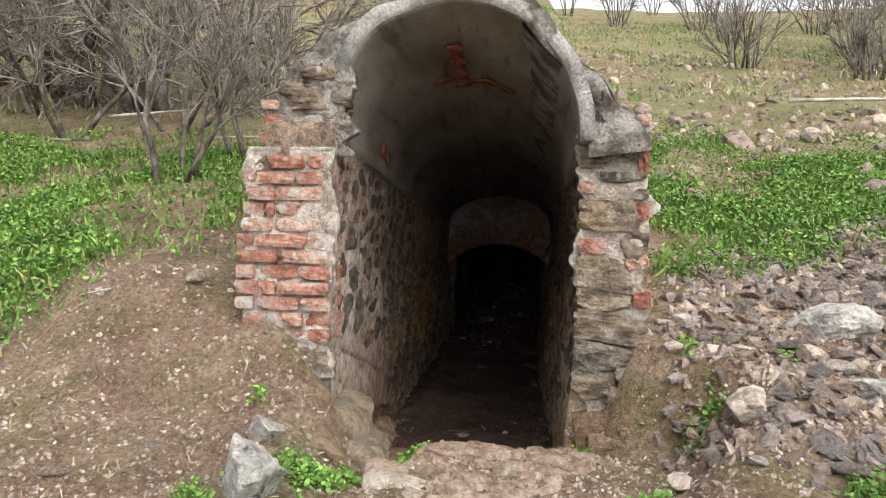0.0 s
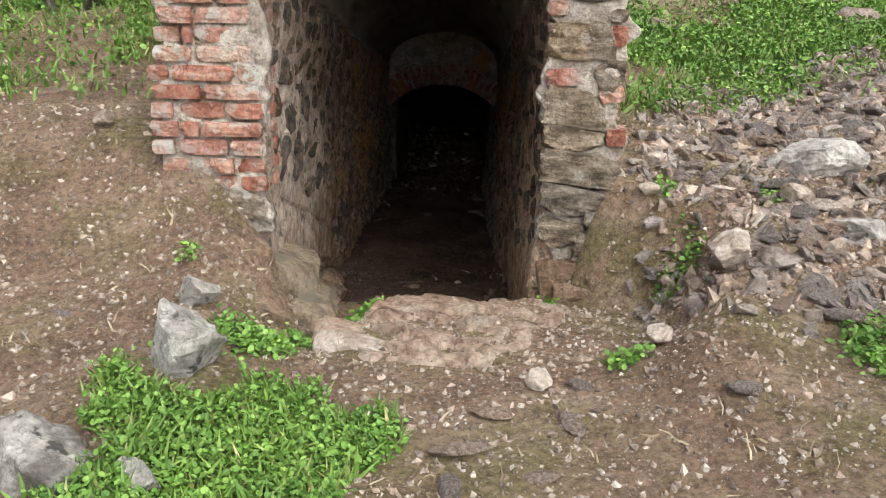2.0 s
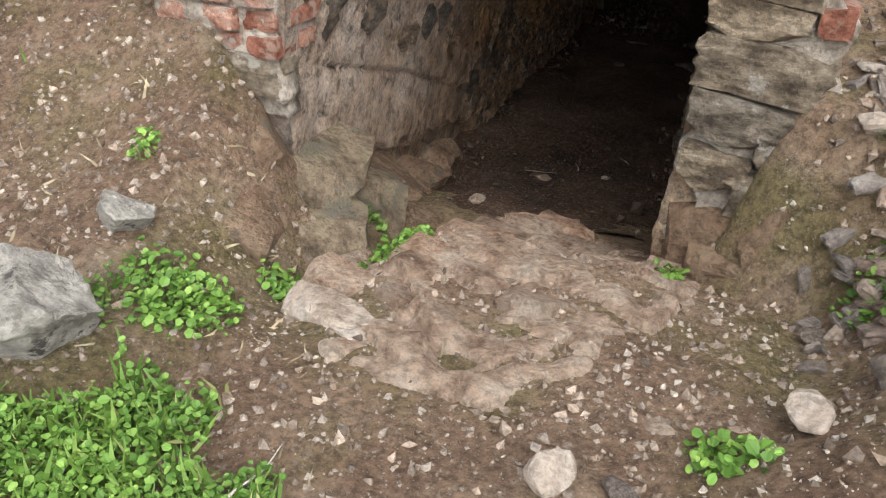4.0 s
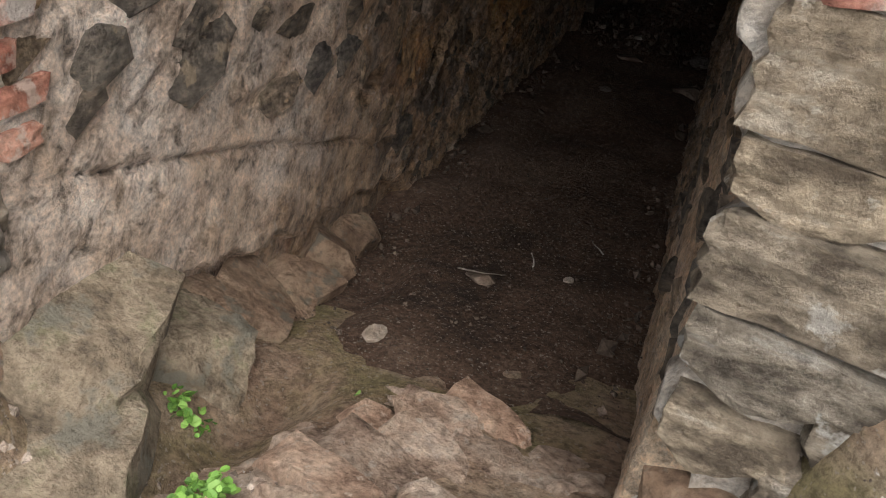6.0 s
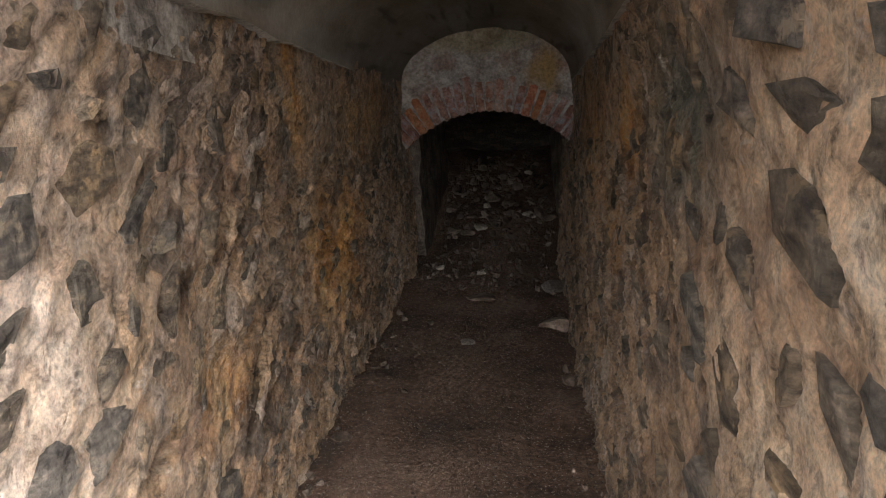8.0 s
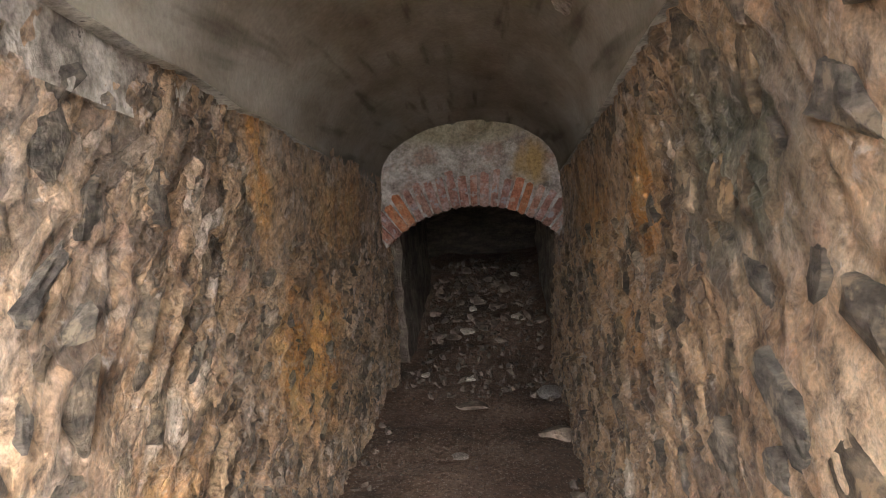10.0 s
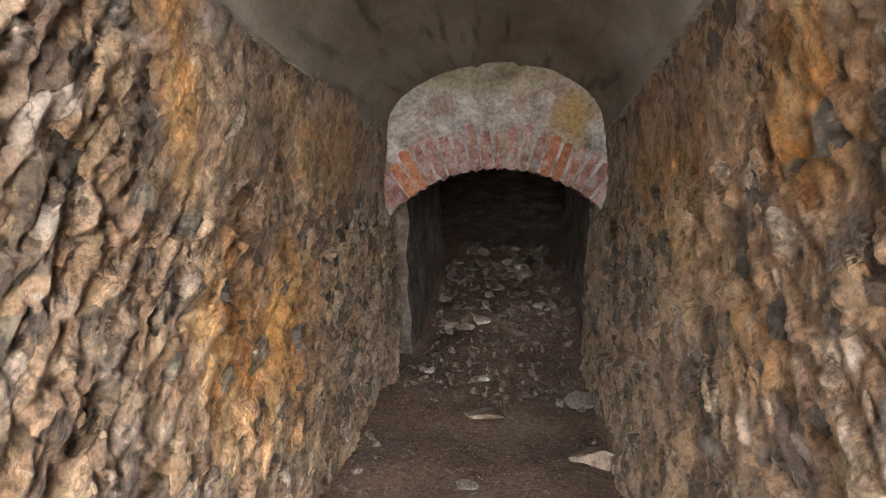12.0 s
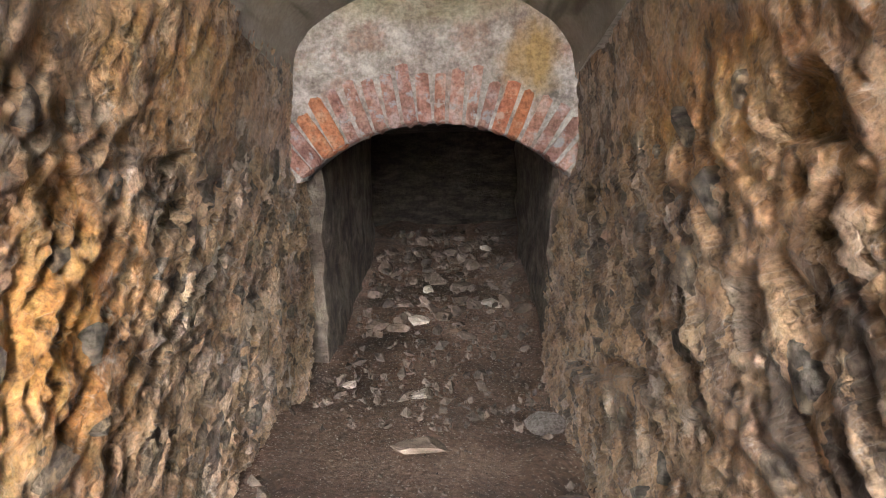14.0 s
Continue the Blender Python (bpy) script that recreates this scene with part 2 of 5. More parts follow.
SLATE = grit("slate_stone", [(0.18, (0.05, 0.042, 0.036)), (0.42, (0.13, 0.112, 0.094)), (0.65, (0.22, 0.19, 0.158)), (0.85, (0.37, 0.31, 0.25))], 12, 45, 0.6, 1.0, 0.045, speck=(13, 0.56, (0.36, 0.29, 0.21)), stretch=(1, 1, 3),
             rnd=(1.0, [(0.0, (0.85, 0.85, 0.88)), (0.3, (0.7, 0.66, 0.62)), (0.5, (1.15, 0.95, 0.72)), (0.7, (1.0, 0.98, 0.95)), (0.85, (0.85, 0.85, 0.86)), (0.94, (1.5, 1.3, 1.1)), (1.0, (2.4, 2.3, 2.2))], 1.0))
SLAB = grit("schist_slab", [(0.25, (0.12, 0.095, 0.072)), (0.45, (0.26, 0.215, 0.165)), (0.62, (0.37, 0.31, 0.245)), (0.78, (0.47, 0.42, 0.36))], 7, 35, 0.9, 1.0, 0.03, stretch=(1, 1, 2.5), speck=(9, 0.57, (0.55, 0.52, 0.48)),
            rnd=(1.0, [(0.0, (0.85, 0.85, 0.85)), (0.4, (1.1, 1.0, 0.85)), (0.7, (0.9, 0.93, 0.95)), (1.0, (1.25, 1.2, 1.1))], 1.0))
# passage masonry: mortar tones darkened to stand in for the weak light behind the arch
PASSAGE = grit("dimmed_masonry", [(0.2, (0.05, 0.038, 0.03)), (0.5, (0.13, 0.1, 0.078)), (0.8, (0.24, 0.195, 0.155))], 6, 30, 0.7, 1.0, 0.025)
# masonry coloured near black: the unlit depth of the gallery is put into its colour
SHADED = grit("shaded_masonry", [(0.2, (0.025, 0.02, 0.016)), (0.5, (0.06, 0.047, 0.037)), (0.8, (0.105, 0.085, 0.068))], 5, 30, 0.85, 1.0, 0.03, stretch=(1, 1, 3))
# darker copy of CHIPS for the tunnel: the dimness there is put into the colour
DARK_CHIPS = grit("shaded_rubble", [(0.25, (0.05, 0.036, 0.027)), (0.5, (0.095, 0.072, 0.056)), (0.75, (0.155, 0.122, 0.1))], 8, 50, 0.95, 0.6, 0.012, island=True,
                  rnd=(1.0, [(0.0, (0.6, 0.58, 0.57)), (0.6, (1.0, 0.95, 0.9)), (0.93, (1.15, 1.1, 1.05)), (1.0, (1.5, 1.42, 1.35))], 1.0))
RUBBLE = grit("rubble_masonry", [(0.28, (0.16, 0.14, 0.125)), (0.45, (0.33, 0.29, 0.25)), (0.6, (0.48, 0.44, 0.39)), (0.72, (0.58, 0.54, 0.5))], 8, 45, 0.95, 1.0, 0.03, speck=(16, 0.6, (0.12, 0.105, 0.095)))
CONCRETE = grit("concrete", [(0.3, (0.3, 0.29, 0.27)), (0.5, (0.45, 0.43, 0.4)), (0.7, (0.55, 0.53, 0.5))], 6, 60, 0.95, 0.9, 0.02, speck=(30, 0.62, (0.15, 0.14, 0.13)))
STONE = grit("loose_stone", [(0.3, (0.17, 0.145, 0.125)), (0.5, (0.28, 0.245, 0.215)), (0.7, (0.38, 0.34, 0.31))], 6, 45, 0.9, 0.8, 0.02, local=True,
             rnd=(1.0, [(0.0, (0.75, 0.72, 0.72)), (0.35, (1.0, 0.95, 0.9)), (0.6, (1.2, 1.0, 0.85)), (0.85, (0.85, 0.85, 0.87)), (0.95, (1.5, 1.45, 1.4)), (1.0, (2.0, 1.95, 1.85))], 1.0))
SHARD = grit("slate_shards", [(0.2, (0.16, 0.14, 0.125)), (0.5, (0.29, 0.26, 0.235)), (0.8, (0.4, 0.37, 0.34))], 8, 50, 0.9, 0.9, 0.015, local=True,
             rnd=(1.0, [(0.0, (0.65, 0.63, 0.64)), (0.3, (1.0, 0.95, 0.92)), (0.5, (1.15, 0.95, 0.82)), (0.75, (0.9, 0.9, 0.93)), (0.92, (1.3, 1.26, 1.22)), (1.0, (1.9, 1.85, 1.8))], 1.0))
LICHEN = grit("lichen_rock", [(0.2, (0.2, 0.185, 0.165)), (0.45, (0.42, 0.4, 0.36)), (0.75, (0.62, 0.6, 0.55))], 7, 40, 0.95, 0.9, 0.02, speck=(12, 0.6, (0.1, 0.095, 0.085)))
BEDROCK = grit("bedrock", [(0.2, (0.13, 0.1, 0.07)), (0.42, (0.25, 0.195, 0.135)), (0.62, (0.37, 0.295, 0.21)), (0.8, (0.27, 0.24, 0.15))], 9, 40, 0.95, 1.0, 0.02, speck=(5, 0.56, (0.22, 0.2, 0.155)))
EARTHROCK = grit("earthy_rock", [(0.15, (0.16, 0.1, 0.065)), (0.4, (0.28, 0.185, 0.122)), (0.65, (0.38, 0.27, 0.185)), (0.85, (0.29, 0.235, 0.155))], 7, 40, 0.97, 1.0, 0.03, speck=(8, 0.58, (0.2, 0.165, 0.125)), stretch=(1, 1, 0.5))
LOOSE_SHARD = grit("loose_shards", [(0.2, (0.15, 0.13, 0.115)), (0.5, (0.27, 0.24, 0.215)), (0.8, (0.38, 0.35, 0.32))], 8, 50, 0.92, 0.9, 0.012, island=True,
                   rnd=(1.0, [(0.0, (0.6, 0.58, 0.58)), (0.35, (1.0, 0.95, 0.92)), (0.6, (1.2, 1.0, 0.88)), (0.85, (0.95, 0.95, 0.97)), (0.96, (1.4, 1.36, 1.3)), (1.0, (2.0, 1.95, 1.85))], 1.0))
CHIPS = grit("chips", [(0.3, (0.17, 0.135, 0.11)), (0.5, (0.27, 0.225, 0.19)), (0.7, (0.36, 0.31, 0.27))], 8, 60, 0.95, 0.6, 0.01, island=True,
             rnd=(1.0, [(0.0, (0.6, 0.58, 0.57)), (0.5, (1.0, 0.95, 0.9)), (0.85, (1.25, 1.15, 1.05)), (0.95, (1.6, 1.5, 1.4)), (1.0, (2.0, 1.95, 1.85))], 1.0))
QUARTZ = grit("pale_rock", [(0.3, (0.35, 0.28, 0.22)), (0.5, (0.5, 0.42, 0.35)), (0.7, (0.62, 0.56, 0.49))], 6, 40, 0.9, 0.8, 0.02)
PINKROCK = grit("split_bedrock", [(0.15, (0.22, 0.145, 0.105)), (0.4, (0.45, 0.325, 0.245)), (0.65, (0.58, 0.455, 0.36)), (0.85, (0.64, 0.54, 0.45))], 9, 45, 0.95, 1.0, 0.025, speck=(30, 0.6, (0.55, 0.46, 0.38)),
                rnd=(1.0, [(0.0, (0.7, 0.68, 0.66)), (0.35, (1.0, 0.98, 0.95)), (0.6, (1.1, 0.98, 0.9)), (0.8, (0.85, 0.86, 0.86)), (1.0, (1.25, 1.22, 1.18))], 1.0))
SOIL = soil_material("soil", [(0.15, (0.2, 0.13, 0.085)), (0.4, (0.33, 0.22, 0.15)), (0.65, (0.43, 0.31, 0.215)), (0.85, (0.5, 0.39, 0.29))], (0.19, 0.175, 0.06))
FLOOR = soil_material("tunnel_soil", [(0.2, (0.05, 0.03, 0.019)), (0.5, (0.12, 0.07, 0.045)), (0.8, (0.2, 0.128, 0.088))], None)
GRASS = leaf_material("grass", [(0.0, (0.07, 0.14, 0.025)), (0.5, (0.12, 0.22, 0.042)), (0.85, (0.18, 0.29, 0.065)), (1.0, (0.34, 0.31, 0.15))])
CLOVER = leaf_material("clover", [(0.0, (0.06, 0.135, 0.022)), (0.6, (0.12, 0.24, 0.042)), (1.0, (0.21, 0.35, 0.08))])
STRAW = leaf_material("straw", [(0.0, (0.24, 0.19, 0.12)), (0.6, (0.36, 0.3, 0.2)), (1.0, (0.48, 0.42, 0.31))])
BARK = grit("bark", [(0.3, (0.06, 0.05, 0.04)), (0.5, (0.13, 0.11, 0.09)), (0.7, (0.22, 0.2, 0.17))], 6, 40, 0.95, 0.8, 0.01, speck=(5, 0.66, (0.25, 0.2, 0.06)))
TWIG = grit("twig_bark", [(0.3, (0.1, 0.08, 0.065)), (0.5, (0.19, 0.165, 0.14)), (0.7, (0.28, 0.25, 0.22))], 5, 30, 0.95, 0.3, 0.005)
DEADWOOD = grit("dead_wood", [(0.3, (0.3, 0.27, 0.23)), (0.6, (0.48, 0.45, 0.4))], 5, 40, 0.95, 0.4, 0.006)
PAINT = grit("red_paint", [(0.2, (0.27, 0.1, 0.07)), (0.5, (0.36, 0.11, 0.075)), (0.8, (0.33, 0.19, 0.15))], 10, 50, 0.8, 0.4, 0.006)


def plaster_material():
    """Vault render: grey with long dark board marks and brown damp."""
    m, n, l, b = material("vault_plaster", 0.9)
    col = ramp(n, l, tex(n, l, 2.2, 7, 0.6, (1, 0.5, 1)), [(0.3, (0.14, 0.115, 0.09)), (0.5, (0.24, 0.22, 0.188)), (0.7, (0.35, 0.33, 0.3))])
    s = tex(n, l, 14, 4, 0.5, (1, 0.05, 0.6))
    col = mix(n, l, 0.85, col, ramp(n, l, s, [(0.3, (0.45, 0.43, 0.4)), (0.42, (1, 1, 1)), (0.7, (1.1, 1.1, 1.1))]), "MULTIPLY")
    f = tex(n, l, 50, 8, 0.7)
    col = mix(n, l, 0.5, col, ramp(n, l, f, [(0.3, (0.6, 0.6, 0.6)), (0.7, (1.3, 1.3, 1.3))]), "MULTIPLY")
    l.new(col, b.inputs["Base Color"])
    bump(n, l, b, f, 0.4, 0.008)
    return m


PLASTER = plaster_material()


# ---- building helpers ----
def hash3(i, j, k, seed):
    h = (i * 374761393 + j * 668265263 + k * 2147483647 + seed * 974634777) & 0xFFFFFFFF
    h = ((h ^ (h >> 13)) * 1274126177) & 0xFFFFFFFF
    return ((h ^ (h >> 16)) & 0xFFFF) / 65535.0


def vnoise(x, y, z, seed=0):
    """Smooth value noise, -1 to 1, on arrays."""
    x, y, z = np.broadcast_arrays(np.asarray(x, float), np.asarray(y, float), np.asarray(z, float))
    i, j, k = (np.floor(a).astype(np.int64) for a in (x, y, z))
    u, v, w = ((a - np.floor(a)) for a in (x, y, z))
    u, v, w = (a * a * (3 - 2 * a) for a in (u, v, w))
    out = 0
    for a in (0, 1):
        for b in (0, 1):
            for c in (0, 1):
                out = out + hash3(i + a, j + b, k + c, seed) * (u if a else 1 - u) * (v if b else 1 - v) * (w if c else 1 - w)
    return out * 2 - 1


def fbm(x, y, z, octaves=4, seed=0, gain=0.5):
    total, amp = 0, 1.0
    for o in range(octaves):
        total = total + amp * vnoise(np.asarray(x) * 2 ** o, np.asarray(y) * 2 ** o, np.asarray(z) * 2 ** o, seed + o)
        amp *= gain
    return total


def smooth(a, b, t):
    t = np.clip((np.asarray(t, float) - a) / (b - a), 0, 1)
    return t * t * (3 - 2 * t)


def mesh_of(name, verts, faces, mat, shade=True):
    me = bpy.data.meshes.new(name)
    me.from_pydata(np.asarray(verts).tolist(), [], faces if isinstance(faces, list) else np.asarray(faces).tolist())
    me.materials.append(mat)
    if shade:
        me.polygons.foreach_set("use_smooth", [True] * len(me.polygons))
    me.update()
    return me


def sheet_faces(nu, nv, keep=None):
    a = np.arange((nu - 1) * nv).reshape(nu - 1, nv)[:, :-1]
    f = np.stack([a, a + nv, a + nv + 1, a + 1], -1).reshape(-1, 4)
    return f if keep is None else f[keep.reshape(-1)]


def thing(name, verts, faces, mat, label, category, group="", kind="", shade=True):
    return tagged(new(name, mesh_of(name, verts, faces, mat, shade)), label, category, group, kind)


def part(name, me, parent, label=""):
    ob = new(name, me)
    ob.parent = parent
    return tagged(ob, label)


rng = np.random.default_rng(7)


def rock_mesh(name, mat, seed, size=(1, 1, 1), subdiv=2, rough=0.28, cuts=5):
    """A broken stone: a ball cut by random planes, then roughened."""
    r = np.random.default_rng(seed)
    bm = bmesh.new()
    bmesh.ops.create_icosphere(bm, subdivisions=subdiv, radius=1)
    me = bpy.data.meshes.new(name)
    bm.to_mesh(me)
    bm.free()
    p = np.zeros(len(me.vertices) * 3)
    me.vertices.foreach_get("co", p)
    p = p.reshape(-1, 3)
    for _ in range(cuts + 6):
        nrm = r.normal(size=3)
        nrm /= np.linalg.norm(nrm)
        p = p - nrm * np.maximum(p @ nrm - r.uniform(0.48, 0.8), 0)[:, None]
    if subdiv > 3:
        p = p * (1 + 0.05 * fbm(p[:, 0] * 5 + seed, p[:, 1] * 5, p[:, 2] * 8, 3, seed + 9, 0.6))[:, None]
    p = p * (1.25 + rough * 0.16 * fbm(p[:, 0] * 2.4 + seed, p[:, 1] * 2.4, p[:, 2] * 2.4, 3, seed))[:, None]
    me.vertices.foreach_set("co", (p * np.array(size)).reshape(-1))
    me.materials.append(mat)
    me.update()
    return me


def face_stone_mesh(name, mat, seed):
    """A stone set in a wall: an uneven flat polygon, 1 x 1 in x and z, whose worn face looks towards -y."""
    r = np.random.default_rng(seed)
    k = int(r.integers(5, 9))
    ang = np.sort((np.arange(k) + r.uniform(-0.42, 0.42, k)) / k * 2 * np.pi)
    rad = r.uniform(0.75, 1.1, k) * 0.56 / np.maximum(np.abs(np.cos(ang)), np.abs(np.sin(ang))) ** 0.8
    ring = np.stack([np.cos(ang) * rad, np.zeros(k), np.sin(ang) * rad], 1)
    slant = r.normal(0, 0.22, 2)
    v, f = [], []
    for s, d in ((1.0, 0.9), (1.0, 0.1), (0.93, -0.1), (0.5, -0.16)):
        q = ring * s + r.normal(size=ring.shape) * np.array([0.03, 0.07, 0.03]) * (d < 0.5)
        q[:, 1] += d + (q[:, 0] * slant[0] + q[:, 2] * slant[1]) * (d < 0.5)
        v += q.tolist()
    v.append([0, -0.17, 0])
    for a in range(3):
        for i in range(k):
            f.append([a * k + i, a * k + (i + 1) % k, (a + 1) * k + (i + 1) % k, (a + 1) * k + i])
    f += [[3 * k + i, 3 * k + (i + 1) % k, 4 * k] for i in range(k)]
    return mesh_of(name, v, f, mat, False)


def block_mesh(name, mat, seed, wear=0.06):
    """A worn brick or squared block, 1 x 1 x 1 round its middle."""
    r = np.random.default_rng(seed)
    bm = bmesh.new()
    bmesh.ops.create_cube(bm, size=1)
    bmesh.ops.subdivide_edges(bm, edges=bm.edges[:], cuts=2, use_grid_fill=True)
    for v in bm.verts:
        c = Vector(v.co)
        edge = sum(abs(abs(a) - 0.5) < 1e-4 for a in c)
        shrink = 1 - (0.0, 0.0, 0.035, 0.09)[edge] * r.uniform(0.5, 1.6)
        v.co = c * shrink + Vector(r.normal(size=3)) * wear * 0.35
    me = bpy.data.meshes.new(name)
    bm.to_mesh(me)
    bm.free()
    me.materials.append(mat)
    return me


def rough_block(name, mat, seed, layers=7, lam=0.05, cuts=7, wear=0.05, div=7):
    """A split block of bedded rock, 1 x 1 x 1 round its middle: broken corners, beds stepping in and out, worn faces."""
    r = np.random.default_rng(seed)
    bm = bmesh.new()
    bmesh.ops.create_cube(bm, size=1)
    bmesh.ops.subdivide_edges(bm, edges=bm.edges[:], cuts=div, use_grid_fill=True)
    me = bpy.data.meshes.new(name)
    bm.to_mesh(me)
    bm.free()
    p = np.zeros(len(me.vertices) * 3)
    me.vertices.foreach_get("co", p)
    p = p.reshape(-1, 3)
    for _ in range(cuts):
        nrm = r.choice([-1, 1], 3) * r.uniform(0.25, 1, 3)
        nrm /= np.linalg.norm(nrm)
        p = p - nrm * np.maximum(p @ nrm - r.uniform(0.5, 0.68), 0)[:, None]
    bed = p[:, 2] + 0.12 * p[:, 0] * r.normal() + 0.05 * vnoise(p[:, 0] * 3, p[:, 1] * 3, 0, seed)
    k = np.floor(bed * layers)
    out = lam * vnoise(k * 3.7, p[:, 0] * 1.5 + k, p[:, 1] * 1.5, seed + 1)
    p[:, :2] *= (1 + 2 * out)[:, None]
    p += wear * 0.5 * np.stack([fbm(p[:, 0] * 4, p[:, 1] * 4, p[:, 2] * 6 + i * 7, 3, seed + 2 + i, 0.55) for i in range(3)], 1)
    me.vertices.foreach_set("co", p.reshape(-1))
    me.materials.append(mat)
    me.update()
    return me


# ---- the plan ----
def floor_z(y):
    return np.interp(y, [3.4, 3.9, 4.2, 4.9, 5.2, 6, 6.6, 7.2, 8.2, 9.2, 9.8, 10.5, 11.5, 12.5, 14], [0.2, 0.06, 0.0, -0.13, -0.18, -0.21, -0.27, -0.3, -0.33, -0.35, -0.31, -0.22, -0.08, 0.0, 0.0])


def floor_at(x, y):
    """The trodden floor, which falls a little towards the right-hand wall deeper in."""
    return floor_z(y) - 0.085 * smooth(-0.35, 0.25, x) * smooth(5.0, 7.0, y) * smooth(10.4, 9.4, y)


def spring_z(y):
    return 1.75 - 0.13 * (np.asarray(y) - 3.5)


def crown_z(y):
    return 2.38 - 0.172 * (np.asarray(y) - 3.5)


def left_x(y, z):
    return np.interp(y, [3.4, 3.6, 4.3, 12], [-0.765, -0.785, -0.82, -0.82]) + 0 * z


def right_x(y, z):
    return np.interp(z, [-0.4, 0.2, 0.9, 2], [0.315, 0.355, 0.415, 0.415])


VAULT_MID, VAULT_HALF = -0.205, 0.575


def ground_z(x, y):
    """The open ground: a level approach, banks on both sides, and the hillside beyond."""
    x, y = np.asarray(x, float), np.asarray(y, float)
    left = np.interp(y, [-60, -4, 0, 1.5, 2.4, 2.8, 3.0, 3.35, 3.6, 4.2, 38, 60, 400], [-3, 0.1, 0.32, 0.36, 0.44, 0.52, 0.57, 0.78, 1.0, 1.2, 11.2, 12, 10])
    right = np.interp(y, [-60, -4, 0, 1.5, 2.5, 3.06, 3.77, 38, 60, 400], [-3, 0.05, 0.28, 0.34, 0.47, 0.6, 0.89, 10.2, 11, 9])
    path = np.interp(y, [-60, -4, 0, 1.5, 2.4, 3.0, 3.4, 3.8, 4.2, 4.6, 7.6, 8.2, 8.21], [-3, 0.05, 0.25, 0.3, 0.35, 0.34, 0.3, 0.14, -0.01, -0.12, -0.2, 2.2, 0])
    path = np.where(y > 8.2, (left + right) / 2, path)
    deep = smooth(3.3, 3.6, y) * (y < 8.2)
    lip = smooth(2.6, 3.0, y)
    wl_ = smooth(-0.45 - 0.14 * lip - 0.26 * deep, -0.95 - 0.2 * deep, x)
    foot = smooth(2.5, 3.1, y) * (1 - deep)
    wr_ = smooth(0.45 + 0.3 * foot, 0.95 + 0.18 * foot - 0.25 * deep, x)
    z = path * (1 - wl_) * (1 - wr_) + left * wl_ + right * wr_
    z = z - 0.15 * np.exp(-(((x + 0.5) / 0.12) ** 2)) * smooth(2.7, 3.2, y) * smooth(4.2, 3.8, y)
    near = smooth(60, 5, np.hypot(x, y - 3))
    return z + 0.05 * fbm(x * 0.8, y * 0.8, 0, 3, 3) * smooth(0.3, 1.5, np.abs(x + 0.1) + np.maximum(2 - y, 0)) + 0.018 * fbm(x * 5, y * 5, 0.5, 4, 9) * near + 0.5 * (1 - near) * fbm(x * 0.07, y * 0.07, 2, 3, 5)


# ---- ground ----
def graded(lo, a, b, hi, step):
    mid = np.arange(a, b + step / 2, step)
    out, s = [], step
    p = b
    while p < hi:
        s *= 1.14
        p += s
        out.append(p)
    back, s, p = [], step, a
    while p > lo:
        s *= 1.14
        p -= s
        back.append(p)
    return np.concatenate([back[::-1], mid, out])


GX, GY = graded(-600, -3.4, 3.4, 600, 0.028), graded(-300, 0.9, 6.0, 900, 0.028)
gx, gy = np.meshgrid(GX, GY, indexing="ij")
gz = ground_z(gx, gy)
cx, cy = (GX[:-1] + GX[1:]) / 2, (GY[:-1] + GY[1:]) / 2
kx, ky = np.meshgrid(cx, cy, indexing="ij")
open_cut = (kx > -1.0) & (kx < 0.56) & (ky > 4.45) & (ky < 8.25)
ground = thing("ground", np.stack([gx, gy, gz], -1).reshape(-1, 3), sheet_faces(len(GX), len(GY), ~open_cut), SOIL, "stony brown earth with moss rising to a hillside", "ground", kind="structure")

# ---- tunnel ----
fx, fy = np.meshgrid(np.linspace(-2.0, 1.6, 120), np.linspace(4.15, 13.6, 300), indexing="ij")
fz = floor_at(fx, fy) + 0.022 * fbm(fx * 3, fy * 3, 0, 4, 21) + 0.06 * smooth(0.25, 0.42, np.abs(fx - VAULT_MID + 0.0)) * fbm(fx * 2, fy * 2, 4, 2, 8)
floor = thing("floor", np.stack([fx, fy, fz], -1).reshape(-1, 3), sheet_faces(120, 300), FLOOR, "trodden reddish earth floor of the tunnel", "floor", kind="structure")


# hollows where stones fell out: wall, y, z, half length, half height, rise inwards in degrees, depth
HOLLOWS = [(-1, 5.72, 0.27, 0.16, 0.045, 35, 0.05), (-1, 5.98, 0.46, 0.28, 0.035, 32, 0.05), (-1, 5.1, 0.41, 0.1, 0.045, 20, 0.045), (-1, 6.25, 0.28, 0.13, 0.03, 35, 0.05), (-1, 7.77, 0.71, 0.14, 0.018, 8, 0.045), (-1, 7.75, 0.58, 0.17, 0.028, 8, 0.045),
           (-1, 7.6, 0.27, 0.2, 0.022, 30, 0.05), (-1, 6.86, 0.79, 0.08, 0.11, 0, 0.05)]
HOLLOWS += [(1, 5.85, 0.12, 0.3, 0.022, 4, 0.05), (1, 7.1, 0.45, 0.09, 0.075, 0, 0.045), (1, 6.96, 0.77, 0.13, 0.055, 0, 0.05), (1, 8.5, -0.08, 0.42, 0.03, -12, 0.05), (1, 6.87, 0.62, 0.06, 0.05, 20, 0.04), (1, 7.9, 0.1, 0.25, 0.028, -10, 0.05)]


